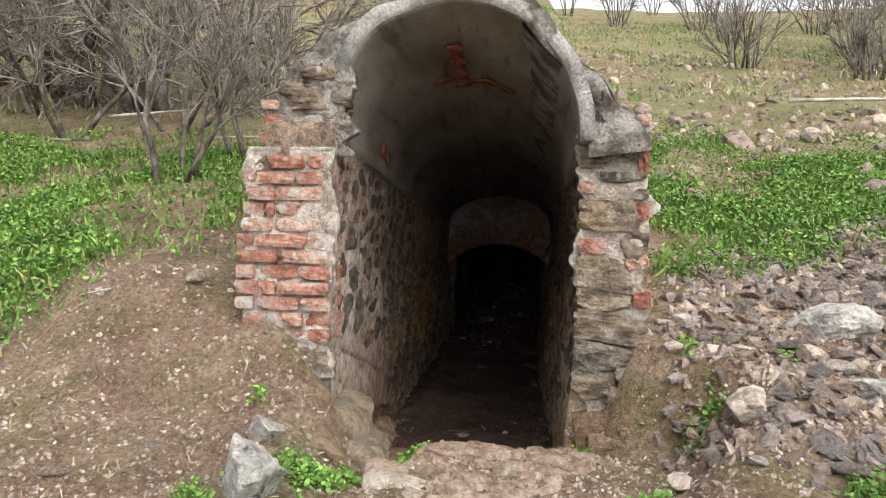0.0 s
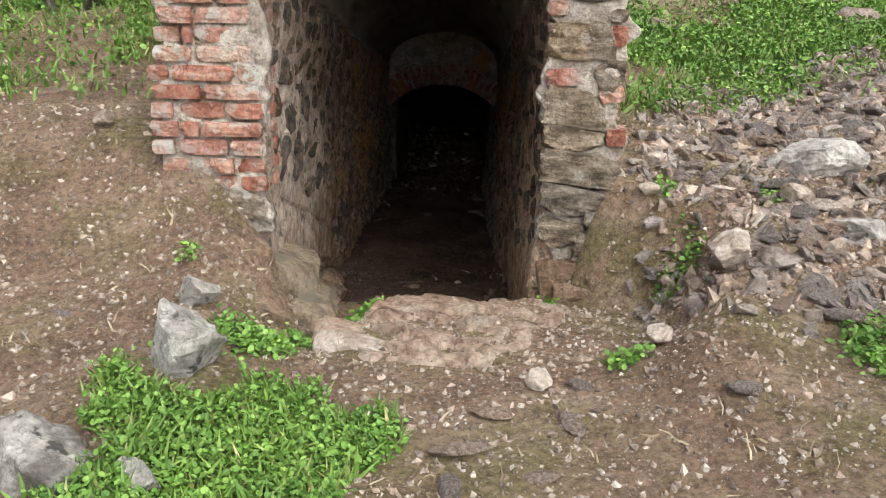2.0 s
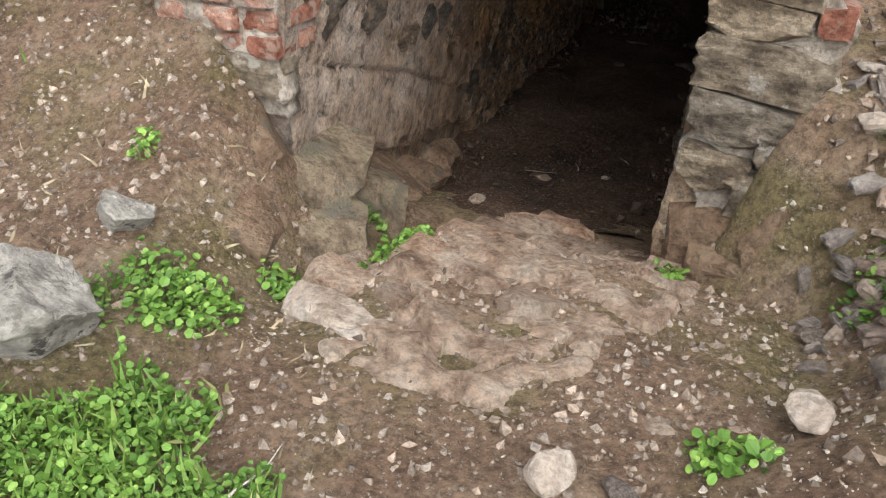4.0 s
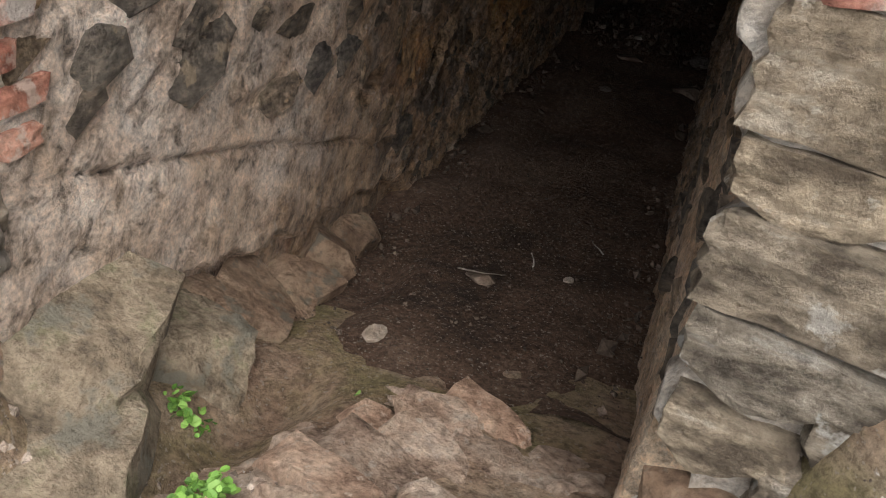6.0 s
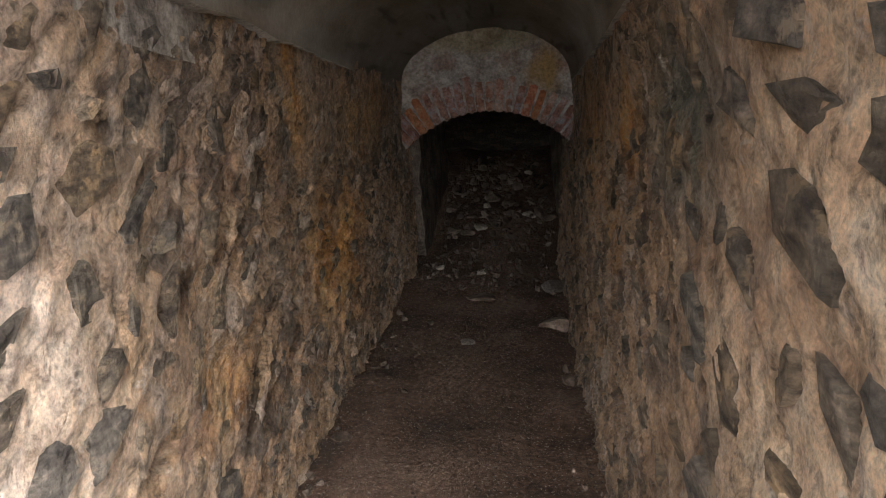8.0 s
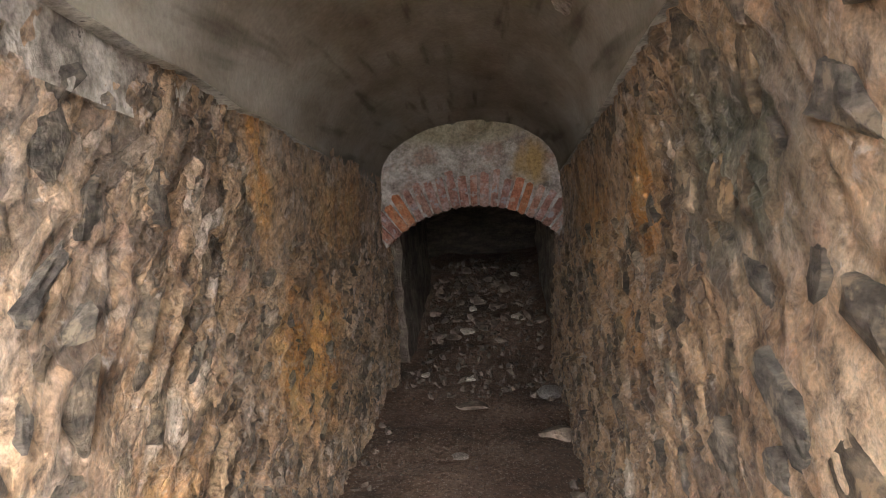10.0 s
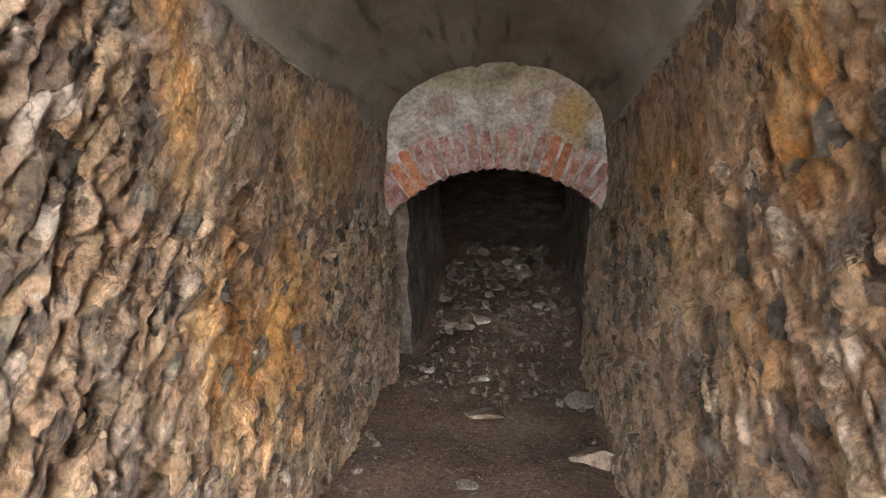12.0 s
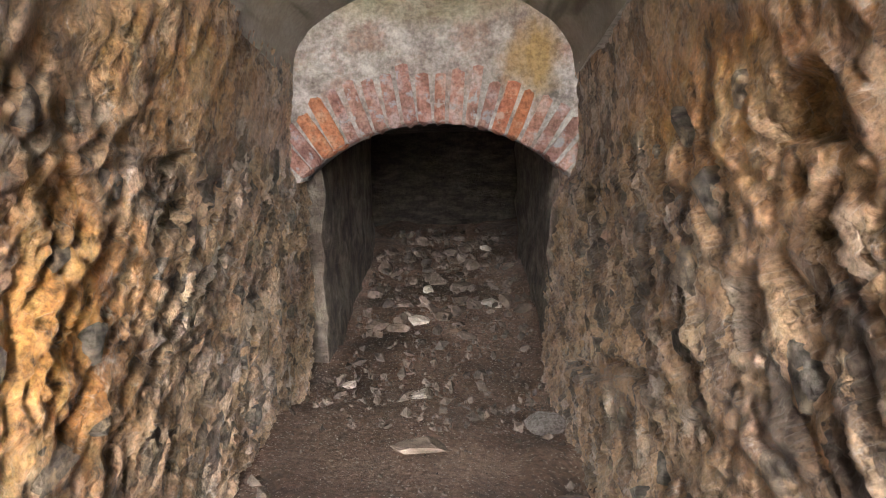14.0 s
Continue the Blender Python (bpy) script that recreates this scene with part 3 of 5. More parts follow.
def relief(y, z, side):
    """Unevenness of the rubble walls; smoother where render still covers the foot by the mouth."""
    bare = smooth(-0.08, 0.06, z - np.interp(y, [3.4, 4.2, 5.2, 5.6], [0.76, 0.62, 0.34, -0.5])) if side < 0 else 1.0
    deepin = smooth(4.9, 6.2, y)
    c, k = math.cos(radians(36)), math.sin(radians(36))
    u, v = y * c + z * k, z * c - y * k            # along and across the beds
    wy = 0.36 * u + 0.03 * vnoise(y * 9, z * 9, 1, 3)
    wz = v + 0.03 * vnoise(y * 9, z * 9, 5, 4)
    ridge = 1 - np.abs(fbm(wy * 8, wz * 8, side, 4, 41, 0.6))
    crag = np.abs(fbm(wy * 13 + 3, wz * 13, side, 4, 47, 0.62))
    calm = 1 - 0.6 * smooth(0.55, 0.3, spring_z(y) - z) * smooth(5.8, 6.8, y)   # render survives under the vault
    r = 0.02 * fbm(y * 2.2, z * 2.8, side * 3, 2, 31) + (0.008 + 0.004 * deepin) * calm * (ridge - 0.6) - (0.005 + 0.008 * deepin) * calm * (crag - 0.4) + (0.004 + 0.009 * deepin) * calm * fbm(wy * 60, wz * 38, side, 2, 57, 0.7)
    jag = 0.35 * vnoise(y * 17, z * 17, 4, 53)
    flake = vnoise(np.floor(u * 8 + jag) * 1.31, np.floor(v * 27 + jag + 0.4 * np.floor(u * 8 + jag)) * 1.73, side, 54) + 0.6 * vnoise(np.floor(u * 19 + jag) * 1.31, np.floor(v * 55 + jag) * 1.73, side, 55)
    r = r + (0.002 + 0.011 * deepin) * calm * flake         # broken edges of the beds
    for w, hy, hz, a, b, rise, depth in HOLLOWS:
        if w == side:
            c, k = math.cos(radians(rise)), math.sin(radians(rise))
            p, q = (y - hy) * c + (z - hz) * k, (z - hz) * c - (y - hy) * k
            d = np.hypot(p / a, q / b) + 0.35 * vnoise(y * 14, z * 14, 2, 77)
            r = r - depth * smooth(1.1, 0.75, d)
    crack = np.interp(y, [3.4, 3.47, 5.0, 5.2], [0.79, 0.775, 0.25, 0.15]) + 0.012 * vnoise(y * 6, 0, 0, 65)
    slant = np.interp(y, [3.5, 4.1], [0.45, 0.73]) + 0.01 * vnoise(y * 8, 0, 0, 66)
    ragged = np.interp(y, [3.4, 4.16, 4.72, 5.31, 5.6], [0.5, 0.19, 0.05, -0.06, -0.2]) + 0.03 * fbm(y * 9, 0, 3, 3, 67)
    soft = 0.01 * fbm(y * 3, z * 3, side, 3, 61) - 0.02 * np.exp(-(((z - crack) / 0.0085) ** 2)) - 0.008 * np.exp(-(((z - slant) / 0.007) ** 2)) * (y < 4.15) + 0.0025 * fbm(y * 30, z * 30, side, 3, 62) - 0.05 * smooth(0.012, -0.012, z - ragged)
    return r * bare + soft * (1 - bare)


def side_wall(name, side, y0, y1, outer, label):
    ny, nz = int((y1 - y0) / 0.0115), 172
    y, v = np.meshgrid(np.linspace(y0, y1, ny), np.linspace(0, 1, nz), indexing="ij")
    low, top = floor_z(y) - 0.25, spring_z(y) + 0.06
    z = low + (top - low) * v
    x = (left_x(y, z) if side < 0 else right_x(y, z)) - side * relief(y, z, side)
    inner = np.stack([x, y, z], -1).reshape(-1, 3)
    xo = outer + 0.02 * fbm(y * 5, z * 5, 7, 3, 71) - side * 0.1 * smooth(1.55, 1.68, z)
    out = np.stack([xo, y, z], -1).reshape(-1, 3)
    f = sheet_faces(ny, nz)
    n = ny * nz
    fs = f[:, ::-1].tolist() if side > 0 else f.tolist()
    fs += (f + n).tolist() if side > 0 else (f + n)[:, ::-1].tolist()
    ring = [i * nz for i in range(ny)] + [(ny - 1) * nz + j for j in range(1, nz)] + [i * nz + nz - 1 for i in range(ny - 2, -1, -1)] + [j for j in range(nz - 2, 0, -1)]
    for a, b in zip(ring, ring[1:] + ring[:1]):
        fs.append([a, b, b + n, a + n])
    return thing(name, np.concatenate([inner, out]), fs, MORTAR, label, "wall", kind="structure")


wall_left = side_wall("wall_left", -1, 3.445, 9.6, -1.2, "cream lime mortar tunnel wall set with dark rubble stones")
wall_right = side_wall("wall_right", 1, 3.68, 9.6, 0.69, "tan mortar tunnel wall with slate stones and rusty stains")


def vault_point(y, a, grow=0.0):
    """A point of the vault at angle a (0 right spring, pi left spring)."""
    h = np.clip(np.sin(a), 0, 1)
    z = spring_z(y) + (crown_z(y) - spring_z(y) + grow) * h ** 0.9
    return VAULT_MID + (VAULT_HALF + 0.035 * smooth(5.0, 8.5, y) + grow) * np.cos(a), z


def vault_shell(name, y0, y1, mat, label):
    ny, na = 110, 44
    y, a = np.meshgrid(np.linspace(y0, y1, ny), np.linspace(0, np.pi, na), indexing="ij")
    ragged = 0.05 * fbm(a * 2.5, 0, 0, 3, 77) * smooth(y0 + 0.6, y0, y)
    xi, zi = vault_point(y, a)
    wob = 0.008 * fbm(y * 3, a * 3, 0, 3, 81)
    xo, zo = vault_point(y, a, 0.07)
    inn = np.stack([xi, y + ragged, zi + wob], -1).reshape(-1, 3)
    out = np.stack([xo, y + ragged, zo + wob * 2], -1).reshape(-1, 3)
    f, n = sheet_faces(ny, na), ny * na
    fs = f[:, ::-1].tolist() + (f + n).tolist()
    ring = [i * na for i in range(ny)] + [(ny - 1) * na + j for j in range(1, na)] + [i * na + na - 1 for i in range(ny - 2, -1, -1)] + [j for j in range(na - 2, 0, -1)]
    for p, q in zip(ring, ring[1:] + ring[:1]):
        fs.append([p, q, q + n, p + n])
    ob = thing(name, np.concatenate([inn, out]), fs, mat, label, "ceiling", kind="structure")
    ob.data.materials.append(CONCRETE)
    idx = np.zeros(len(ob.data.polygons), dtype=np.int32)
    idx[len(f):] = 1
    ob.data.polygons.foreach_set("material_index", idx)
    return ob


ceiling = vault_shell("ceiling", 3.5, 9.25, PLASTER, "grey rendered barrel vault with dark board marks")


def masonry_over(name):
    """The rubble backing of the vault, from its broken front to where the hill covers it."""
    ny, na = 60, 60
    y, t = np.meshgrid(np.linspace(3.56, 9.3, ny), np.linspace(0, 1, na), indexing="ij")
    px = np.interp(t, [0, 0.06, 0.16, 0.3, 0.4, 0.58, 0.72, 0.84, 0.94, 1], [0.69, 0.68, 0.5, 0.3, 0.1, -0.48, -0.74, -1.0, -1.08, -1.12])
    pz = np.interp(t, [0, 0.06, 0.16, 0.3, 0.4, 0.58, 0.72, 0.84, 0.94, 1], [1.7, 1.86, 2.0, 2.2, 2.41, 2.42, 2.3, 2.1, 1.9, 1.66])
    drop = 0.15 * (y - 3.5)
    a = np.pi * np.interp(t, [0, 0.06, 0.94, 1], [0, 0.0, 1.0, 1.0])
    xi, zi = vault_point(y, a, 0.045)
    zi = zi + np.where((t < 0.05) | (t > 0.95), -0.05, 0)
    rr = fbm(px * 7, y * 7, pz * 7, 4, 91)
    oy = y + 0.05 * fbm(px * 6, pz * 6, 3, 3, 15) * smooth(4.2, 3.56, y)
    out = np.stack([px + 0.03 * rr, oy, pz - drop + 0.035 * rr], -1).reshape(-1, 3)
    inn = np.stack([xi, y, np.minimum(zi, pz - drop - 0.02)], -1).reshape(-1, 3)
    f, n = sheet_faces(ny, na), ny * na
    fs = f.tolist() + (f + n)[:, ::-1].tolist()
    # front: graded rows between the outer and inner outlines, bulged like laid stones
    verts = np.concatenate([out, inn]).tolist()
    rows = [list(range(na))]
    for k in range(1, 6):
        s = k / 6
        row = []
        for j in range(na):
            p = np.array(verts[j]) * (1 - s) + np.array(verts[n + j]) * s
            p[1] += -0.02 + 0.045 * float(fbm(p[0] * 8, p[2] * 11, 1, 3, 19))
            row.append(len(verts))
            verts.append(p.tolist())
        rows.append(row)
    rows.append([n + j for j in range(na)])
    for r0, r1 in zip(rows, rows[1:]):
        fs += [[r0[j], r1[j], r1[j + 1], r0[j + 1]] for j in range(na - 1)]
    return thing(name, verts, fs, RUBBLE, "weathered grey rubble masonry over the tunnel mouth", "wall", kind="structure")


wall_over_vault = masonry_over("wall_over_vault")


# ---- end of the gallery: lunette with brick arch, passage and end wall behind it ----
ARCH_Y, ARCH_L, ARCH_R, ARCH_SPRING, ARCH_RISE = 9.2, -0.80, 0.37, 0.6, 0.235
_half = (ARCH_R - ARCH_L) / 2
ARCH_RAD = (_half ** 2 + ARCH_RISE ** 2) / (2 * ARCH_RISE)
ARCH_MID, ARCH_CZ = (ARCH_L + ARCH_R) / 2, ARCH_SPRING + ARCH_RISE - ARCH_RAD


def lunette():
    n = 110
    x = np.linspace(ARCH_L - 0.07, ARCH_R + 0.07, n)
    xc = np.clip(x, ARCH_L, ARCH_R)
    zb = ARCH_CZ + np.sqrt(ARCH_RAD ** 2 - (xc - ARCH_MID) ** 2)
    zb = np.where((x < ARCH_L) | (x > ARCH_R), zb - 0.02, zb)
    m = 60
    gx_, t = np.meshgrid(x, np.linspace(0, 1, m), indexing="ij")
    z = zb[:, None] + (1.62 - zb[:, None]) * t
    skin = 1.265 - 0.42 * (gx_ - ARCH_MID) ** 2 + 0.02 * fbm(gx_ * 7, 0, 1, 3, 35)
    y = ARCH_Y + (0.012 * fbm(gx_ * 9, z * 9, 2, 3, 33) + 0.005 * fbm(gx_ * 40, z * 40, 2, 3, 34)) * (t > 0) - 0.022 * smooth(-0.012, 0.012, z - skin)
    d = np.hypot((gx_ + 0.17) / 0.12, (z - 1.385) / 0.075)                    # a round socket under the crown, with a broken rim
    y = y + 0.05 * np.exp(-(((d - 1) / 0.14) ** 2)) - 0.012 * (d < 0.85)
    verts = np.concatenate([np.stack([gx_, y, z], -1).reshape(-1, 3), np.stack([gx_, 0 * y + ARCH_Y + 0.32, z], -1).reshape(-1, 3)])
    f = sheet_faces(n, m)
    fs = f.tolist() + (f + n * m)[:, ::-1].tolist()
    fs += [[i * m, i * m + n * m, (i + 1) * m + n * m, (i + 1) * m] for i in range(n - 1)]
    return thing("wall_lunette", verts, fs, LUNETTE, "whitewashed plaster lunette above a low brick arch", "wall", kind="structure")


def lunette_material():
    m, n, l, b = material("lunette_plaster", 0.9)
    col = ramp(n, l, tex(n, l, 9, 10, 0.74, wide=True), [(0.2, (0.2, 0.17, 0.155)), (0.42, (0.38, 0.335, 0.31)), (0.6, (0.5, 0.465, 0.44)), (0.8, (0.58, 0.55, 0.53))])
    col = mix(n, l, ramp(n, l, tex(n, l, 6, 8, 0.7), [(0.52, (0, 0, 0)), (0.62, (0.7, 0.7, 0.7))]), col, (0.38, 0.25, 0.2))
    col = mix(n, l, box_mask(n, l, (0.22, 9.2, 1.1), (0.17, 0.3, 0.2), 0.8, 0.4), col, (0.42, 0.285, 0.13))
    col = mix(n, l, box_mask(n, l, (-0.2, 9.2, 1.42), (0.6, 0.3, 0.2), 0.3, 0.12), col, ramp(n, l, tex(n, l, 8, 8, 0.7), [(0.35, (0.29, 0.25, 0.18)), (0.6, (0.43, 0.39, 0.3))]))
    f = tex(n, l, 45, 10, 0.75, wide=True)
    col = mix(n, l, 0.7, col, ramp(n, l, f, [(0.3, (0.55, 0.54, 0.53)), (0.7, (1.25, 1.25, 1.25))]), "MULTIPLY")
    l.new(col, b.inputs["Base Color"])
    bump(n, l, b, f, 0.8, 0.018)
    return m


LUNETTE = lunette_material()
wall_lunette = lunette()


def plain_wall(name, lo, hi, label, mat=None, axis=0, seed=0):
    """A solid rubble wall between two corners, with uneven faces."""
    lo, hi = np.array(lo, float), np.array(hi, float)
    bm = bmesh.new()
    bmesh.ops.create_cube(bm, size=1)
    bmesh.ops.subdivide_edges(bm, edges=bm.edges[:], cuts=22, use_grid_fill=True)
    for v in bm.verts:
        p = lo + (np.array(v.co) + 0.5) * (hi - lo)
        p[axis] += 0.02 * float(fbm(p[0] * 6, p[1] * 6, p[2] * 9, 3, seed))
        v.co = p
    me = bpy.data.meshes.new(name)
    bm.to_mesh(me)
    bm.free()
    me.materials.append(mat or PASSAGE)
    return tagged(new(name, me), label, "wall", kind="structure")


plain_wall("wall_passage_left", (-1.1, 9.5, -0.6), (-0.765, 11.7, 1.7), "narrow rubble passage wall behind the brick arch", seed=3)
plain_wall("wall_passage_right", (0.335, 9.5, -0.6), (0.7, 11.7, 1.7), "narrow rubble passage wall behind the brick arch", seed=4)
plain_wall("wall_end", (-2.1, 13.0, -0.4), (1.7, 13.3, 1.7), "dim masonry wall closing the gallery", SHADED, axis=1, seed=5)
plain_wall("wall_cross_left", (-2.2, 11.6, -0.4), (-1.9, 13.2, 1.7), "dim masonry wall of the cross gallery", SHADED, seed=6)
plain_wall("wall_cross_right", (1.5, 11.6, -0.4), (1.8, 13.2, 1.7), "dim masonry wall of the cross gallery", SHADED, seed=7)
plain_wall("wall_cross_front_left", (-2.2, 11.5, -0.4), (-1.1, 11.68, 1.7), "dim masonry wall of the cross gallery", SHADED, axis=1, seed=8)
plain_wall("wall_cross_front_right", (0.7, 11.5, -0.4), (1.8, 11.68, 1.7), "dim masonry wall of the cross gallery", SHADED, axis=1, seed=9)
plain_wall("ceiling_passage", (-2.2, 9.5, 0.86), (1.8, 13.3, 1.15), "dark low ceiling behind the brick arch", SHADED, axis=2, seed=10)


# ---- piers of the mouth ----
def pier_front(name, x0, x1, z0, z1, y0, skew, mat, label, seed, edge=0.02):
    """A worn face of pointing, 7 cm thick, with ragged sides."""
    nx, nz = 36, 110
    u, v = np.meshgrid(np.linspace(0, 1, nx), np.linspace(0, 1, nz), indexing="ij")
    z = z0 + (z1 - z0) * v
    x = x0 + (x1 - x0) * u + edge * fbm(u * 0 + 3, z * 9, 2, 3, seed) * np.where(u > 0.5, u, 1 - u) ** 3
    y = y0 + skew * (x - x0) + 0.012 * fbm(x * 14, z * 18, 1, 3, seed + 3) + 0.02 * fbm(x * 4, z * 4, 1, 2, seed + 7)
    front = np.stack([x, y, z], -1).reshape(-1, 3)
    back = np.stack([x, y0 + skew * (x - x0) + 0.07 + 0 * y, z], -1).reshape(-1, 3)
    f, n = sheet_faces(nx, nz), nx * nz
    fs = f.tolist() + (f + n)[:, ::-1].tolist()
    ring = [i * nz for i in range(nx)] + [(nx - 1) * nz + j for j in range(1, nz)] + [i * nz + nz - 1 for i in range(nx - 2, -1, -1)] + [j for j in range(nz - 2, 0, -1)]
    for a, b in zip(ring, ring[1:] + ring[:1]):
        fs.append([a, a + n, b + n, b])
    return thing(name, np.concatenate([front, back]), fs, mat, label, "wall", kind="structure")


wall_pier_left = pier_front("wall_pier_left", -1.2, -0.775, 0.6, 1.7, 3.43, 0.0, POINTING, "brick pier of the tunnel mouth with pale mortar joints", 5)
wall_pier_right = pier_front("wall_pier_right", 0.4, 0.72, 0.15, 1.84, 3.66, -0.12, POINTING, "pier of schist slabs and brick scraps in mortar", 6, 0.05)
wall_shoulder = pier_front("wall_shoulder", -1.07, -0.72, 1.66, 2.08, 3.5, 0.0, RUBBLE, "rough grey rubble shoulder beside the vault", 8, 0.06)

BRICKS = [block_mesh("brick", BRICK, 100 + i) for i in range(7)]
SLABS = [rough_block("stone_block", SLAB, 200 + i, 6, 0.045, 6, 0.045, 6) for i in range(9)]


def piece(name, me, parent, centre, size, turn=0.0, yaw=0.0):
    ob = new(name, me)
    ob.parent = parent
    ob.matrix_basis = Matrix.LocRotScale(centre, Euler((0, radians(turn), radians(yaw))), size)
    return ob


# brick courses of the left pier: each row's joints, as fractions of its width
COURSES = [(0.0, 0.5, 0.74, 1.0), (0.0, 0.48, 0.72, 1.0), (0.0, 0.22, 0.7, 1.0), (0.0, 0.27, 0.45, 1.0), (0.0, 0.22, 0.68, 1.0), (0.0, 0.46, 1.0),
           (0.0, 0.2, 0.76, 1.0), (0.0, 0.42, 1.0), (0.0, 0.3, 0.42, 1.0), (0.0, 0.4, 1.0), (0.0, 0.18, 0.66, 1.0), (0.3, 0.75, 1.0)]
for i, joints in enumerate(COURSES):
    z = 0.81 + 0.0745 * i
    lo = -1.235 + 0.02 * float(rng.uniform(-1, 1)) + (0.03 if i > 7 else 0)
    hi = -0.782 + 0.012 * float(rng.uniform(-1, 1)) - 0.02 * (i > 6)
    for a, b in zip(joints, joints[1:]):
        w = (hi - lo) * (b - a) - 0.018
        out = float(rng.uniform(-0.018, 0.022))
        piece("brick", BRICKS[int(rng.integers(7))], wall_pier_left, (lo + (hi - lo) * (a + b) / 2, 3.475 + out, z), (w + 0.004, 0.12, 0.061 + float(rng.uniform(-0.004, 0.004))), float(rng.normal(0, 0.8)), float(rng.normal(0, 1.5)))
    # bricks that turn the corner into the tunnel
    if i < 11:
        piece("brick", BRICKS[int(rng.integers(7))], wall_pier_left, (-0.825, 3.545 + float(rng.uniform(0, 0.05)), z), (0.11, 0.1 + 0.1 * (i % 2), 0.05), 0, 2)
piece("stone_block", SLABS[0], wall_pier_left, (-0.905, 3.47, 0.725), (0.25, 0.13, 0.125), 1)
piece("stone_block", SLABS[1], wall_pier_left, (-1.1, 3.47, 0.7), (0.13, 0.12, 0.08), 8)
for x, z, w, h, kind in ((-1.08, 1.83, 0.1, 0.05, 0), (-1.09, 1.9, 0.09, 0.045, 0), (-0.84, 1.81, 0.26, 0.1, 1), (-0.9, 1.93, 0.17, 0.1, 1), (-0.75, 1.95, 0.1, 0.12, 1), (-1.0, 1.98, 0.12, 0.08, 1), (-0.86, 2.05, 0.16, 0.06, 1), (-1.0, 1.8, 0.1, 0.07, 1), (-1.09, 1.74, 0.12, 0.05, 0), (-0.93, 1.74, 0.2, 0.055, 0), (-0.78, 1.72, 0.1, 0.08, 1)):
    piece("stone_block" if kind else "brick", (SLABS if kind else BRICKS)[int(rng.integers(7))], wall_shoulder, (x, 3.55, z), (w, 0.13, h), float(rng.normal(0, 4)), float(rng.normal(0, 4)))

# right pier: slabs, blocks and brick scraps (middle x, middle z, width, height, brick or slab)
for x, z, w, h, kind in ((0.415, 1.81, 0.12, 0.065, 0), (0.56, 1.72, 0.2, 0.085, 1), (0.57, 1.58, 0.2, 0.05, 1), (0.43, 1.66, 0.08, 0.06, 1), (0.41, 1.53, 0.07, 0.055, 0), (0.47, 1.4, 0.14, 0.135, 1), (0.6, 1.4, 0.12, 0.14, 1),
                         (0.45, 1.25, 0.12, 0.07, 0), (0.69, 1.85, 0.06, 0.05, 0), (0.69, 1.68, 0.05, 0.15, 0), (0.68, 1.5, 0.08, 0.055, 1), (0.69, 1.42, 0.07, 0.08, 0), (0.66, 1.26, 0.13, 0.12, 1), (0.68, 1.18, 0.1, 0.065, 0), (0.71, 1.0, 0.08, 0.07, 0),
                         (0.515, 1.12, 0.27, 0.15, 1), (0.5, 0.98, 0.25, 0.1, 1), (0.53, 0.86, 0.33, 0.13, 1), (0.51, 0.71, 0.25, 0.13, 1), (0.68, 0.66, 0.17, 0.22, 1), (0.46, 0.56, 0.18, 0.12, 1), (0.63, 0.5, 0.2, 0.12, 1)):
    x = x + 0.02 if x < 0.66 else x - 0.008
    w = w * 1.04
    if x - w / 2 < 0.45:                           # flush with the opening
        w = x + w / 2 - 0.388 + float(rng.uniform(-0.008, 0.008))
        x = x + 0.0 if w < 0.05 else 0.388 + w / 2
    piece("stone_block" if kind else "brick", (SLABS if kind else BRICKS)[int(rng.integers(7))], wall_pier_right, (x, 3.722 - 0.12 * (x - 0.37) - (0.02 if z < 0.95 else 0), z), (w, 0.16, h * 1.08), float(rng.normal(5, 3) if kind else rng.normal(0, 3)), float(rng.normal(-6, 2)))

# brick arch of the lunette: voussoirs on end
AB = [block_mesh("arch_brick", ARCH_BRICK, 300 + i) for i in range(6)]
BARE_BRICK = block_mesh("arch_brick", grit("flaked_brick", [(0.2, (0.34, 0.13, 0.07)), (0.5, (0.5, 0.2, 0.1)), (0.8, (0.52, 0.31, 0.2))], 12, 60, strength=1.0, dist=0.02), 311)
span = math.asin(_half / ARCH_RAD)
count = 20
for i in range(count):
    a = -span + (i + 0.5) * 2 * span / count
    long = 0.24 + float(rng.uniform(-0.035, 0.025))
    r = ARCH_RAD + long / 2 - 0.008
    piece("arch_brick", BARE_BRICK if i in (2, 3, 15) else AB[int(rng.integers(6))], wall_lunette, (ARCH_MID + math.sin(a) * r, ARCH_Y + 0.045 + float(rng.uniform(-0.005, 0.005)), ARCH_CZ + math.cos(a) * r), (0.058 + float(rng.uniform(-0.012, 0.006)), 0.13, long), math.degrees(a) + float(rng.normal(0, 1.2)))


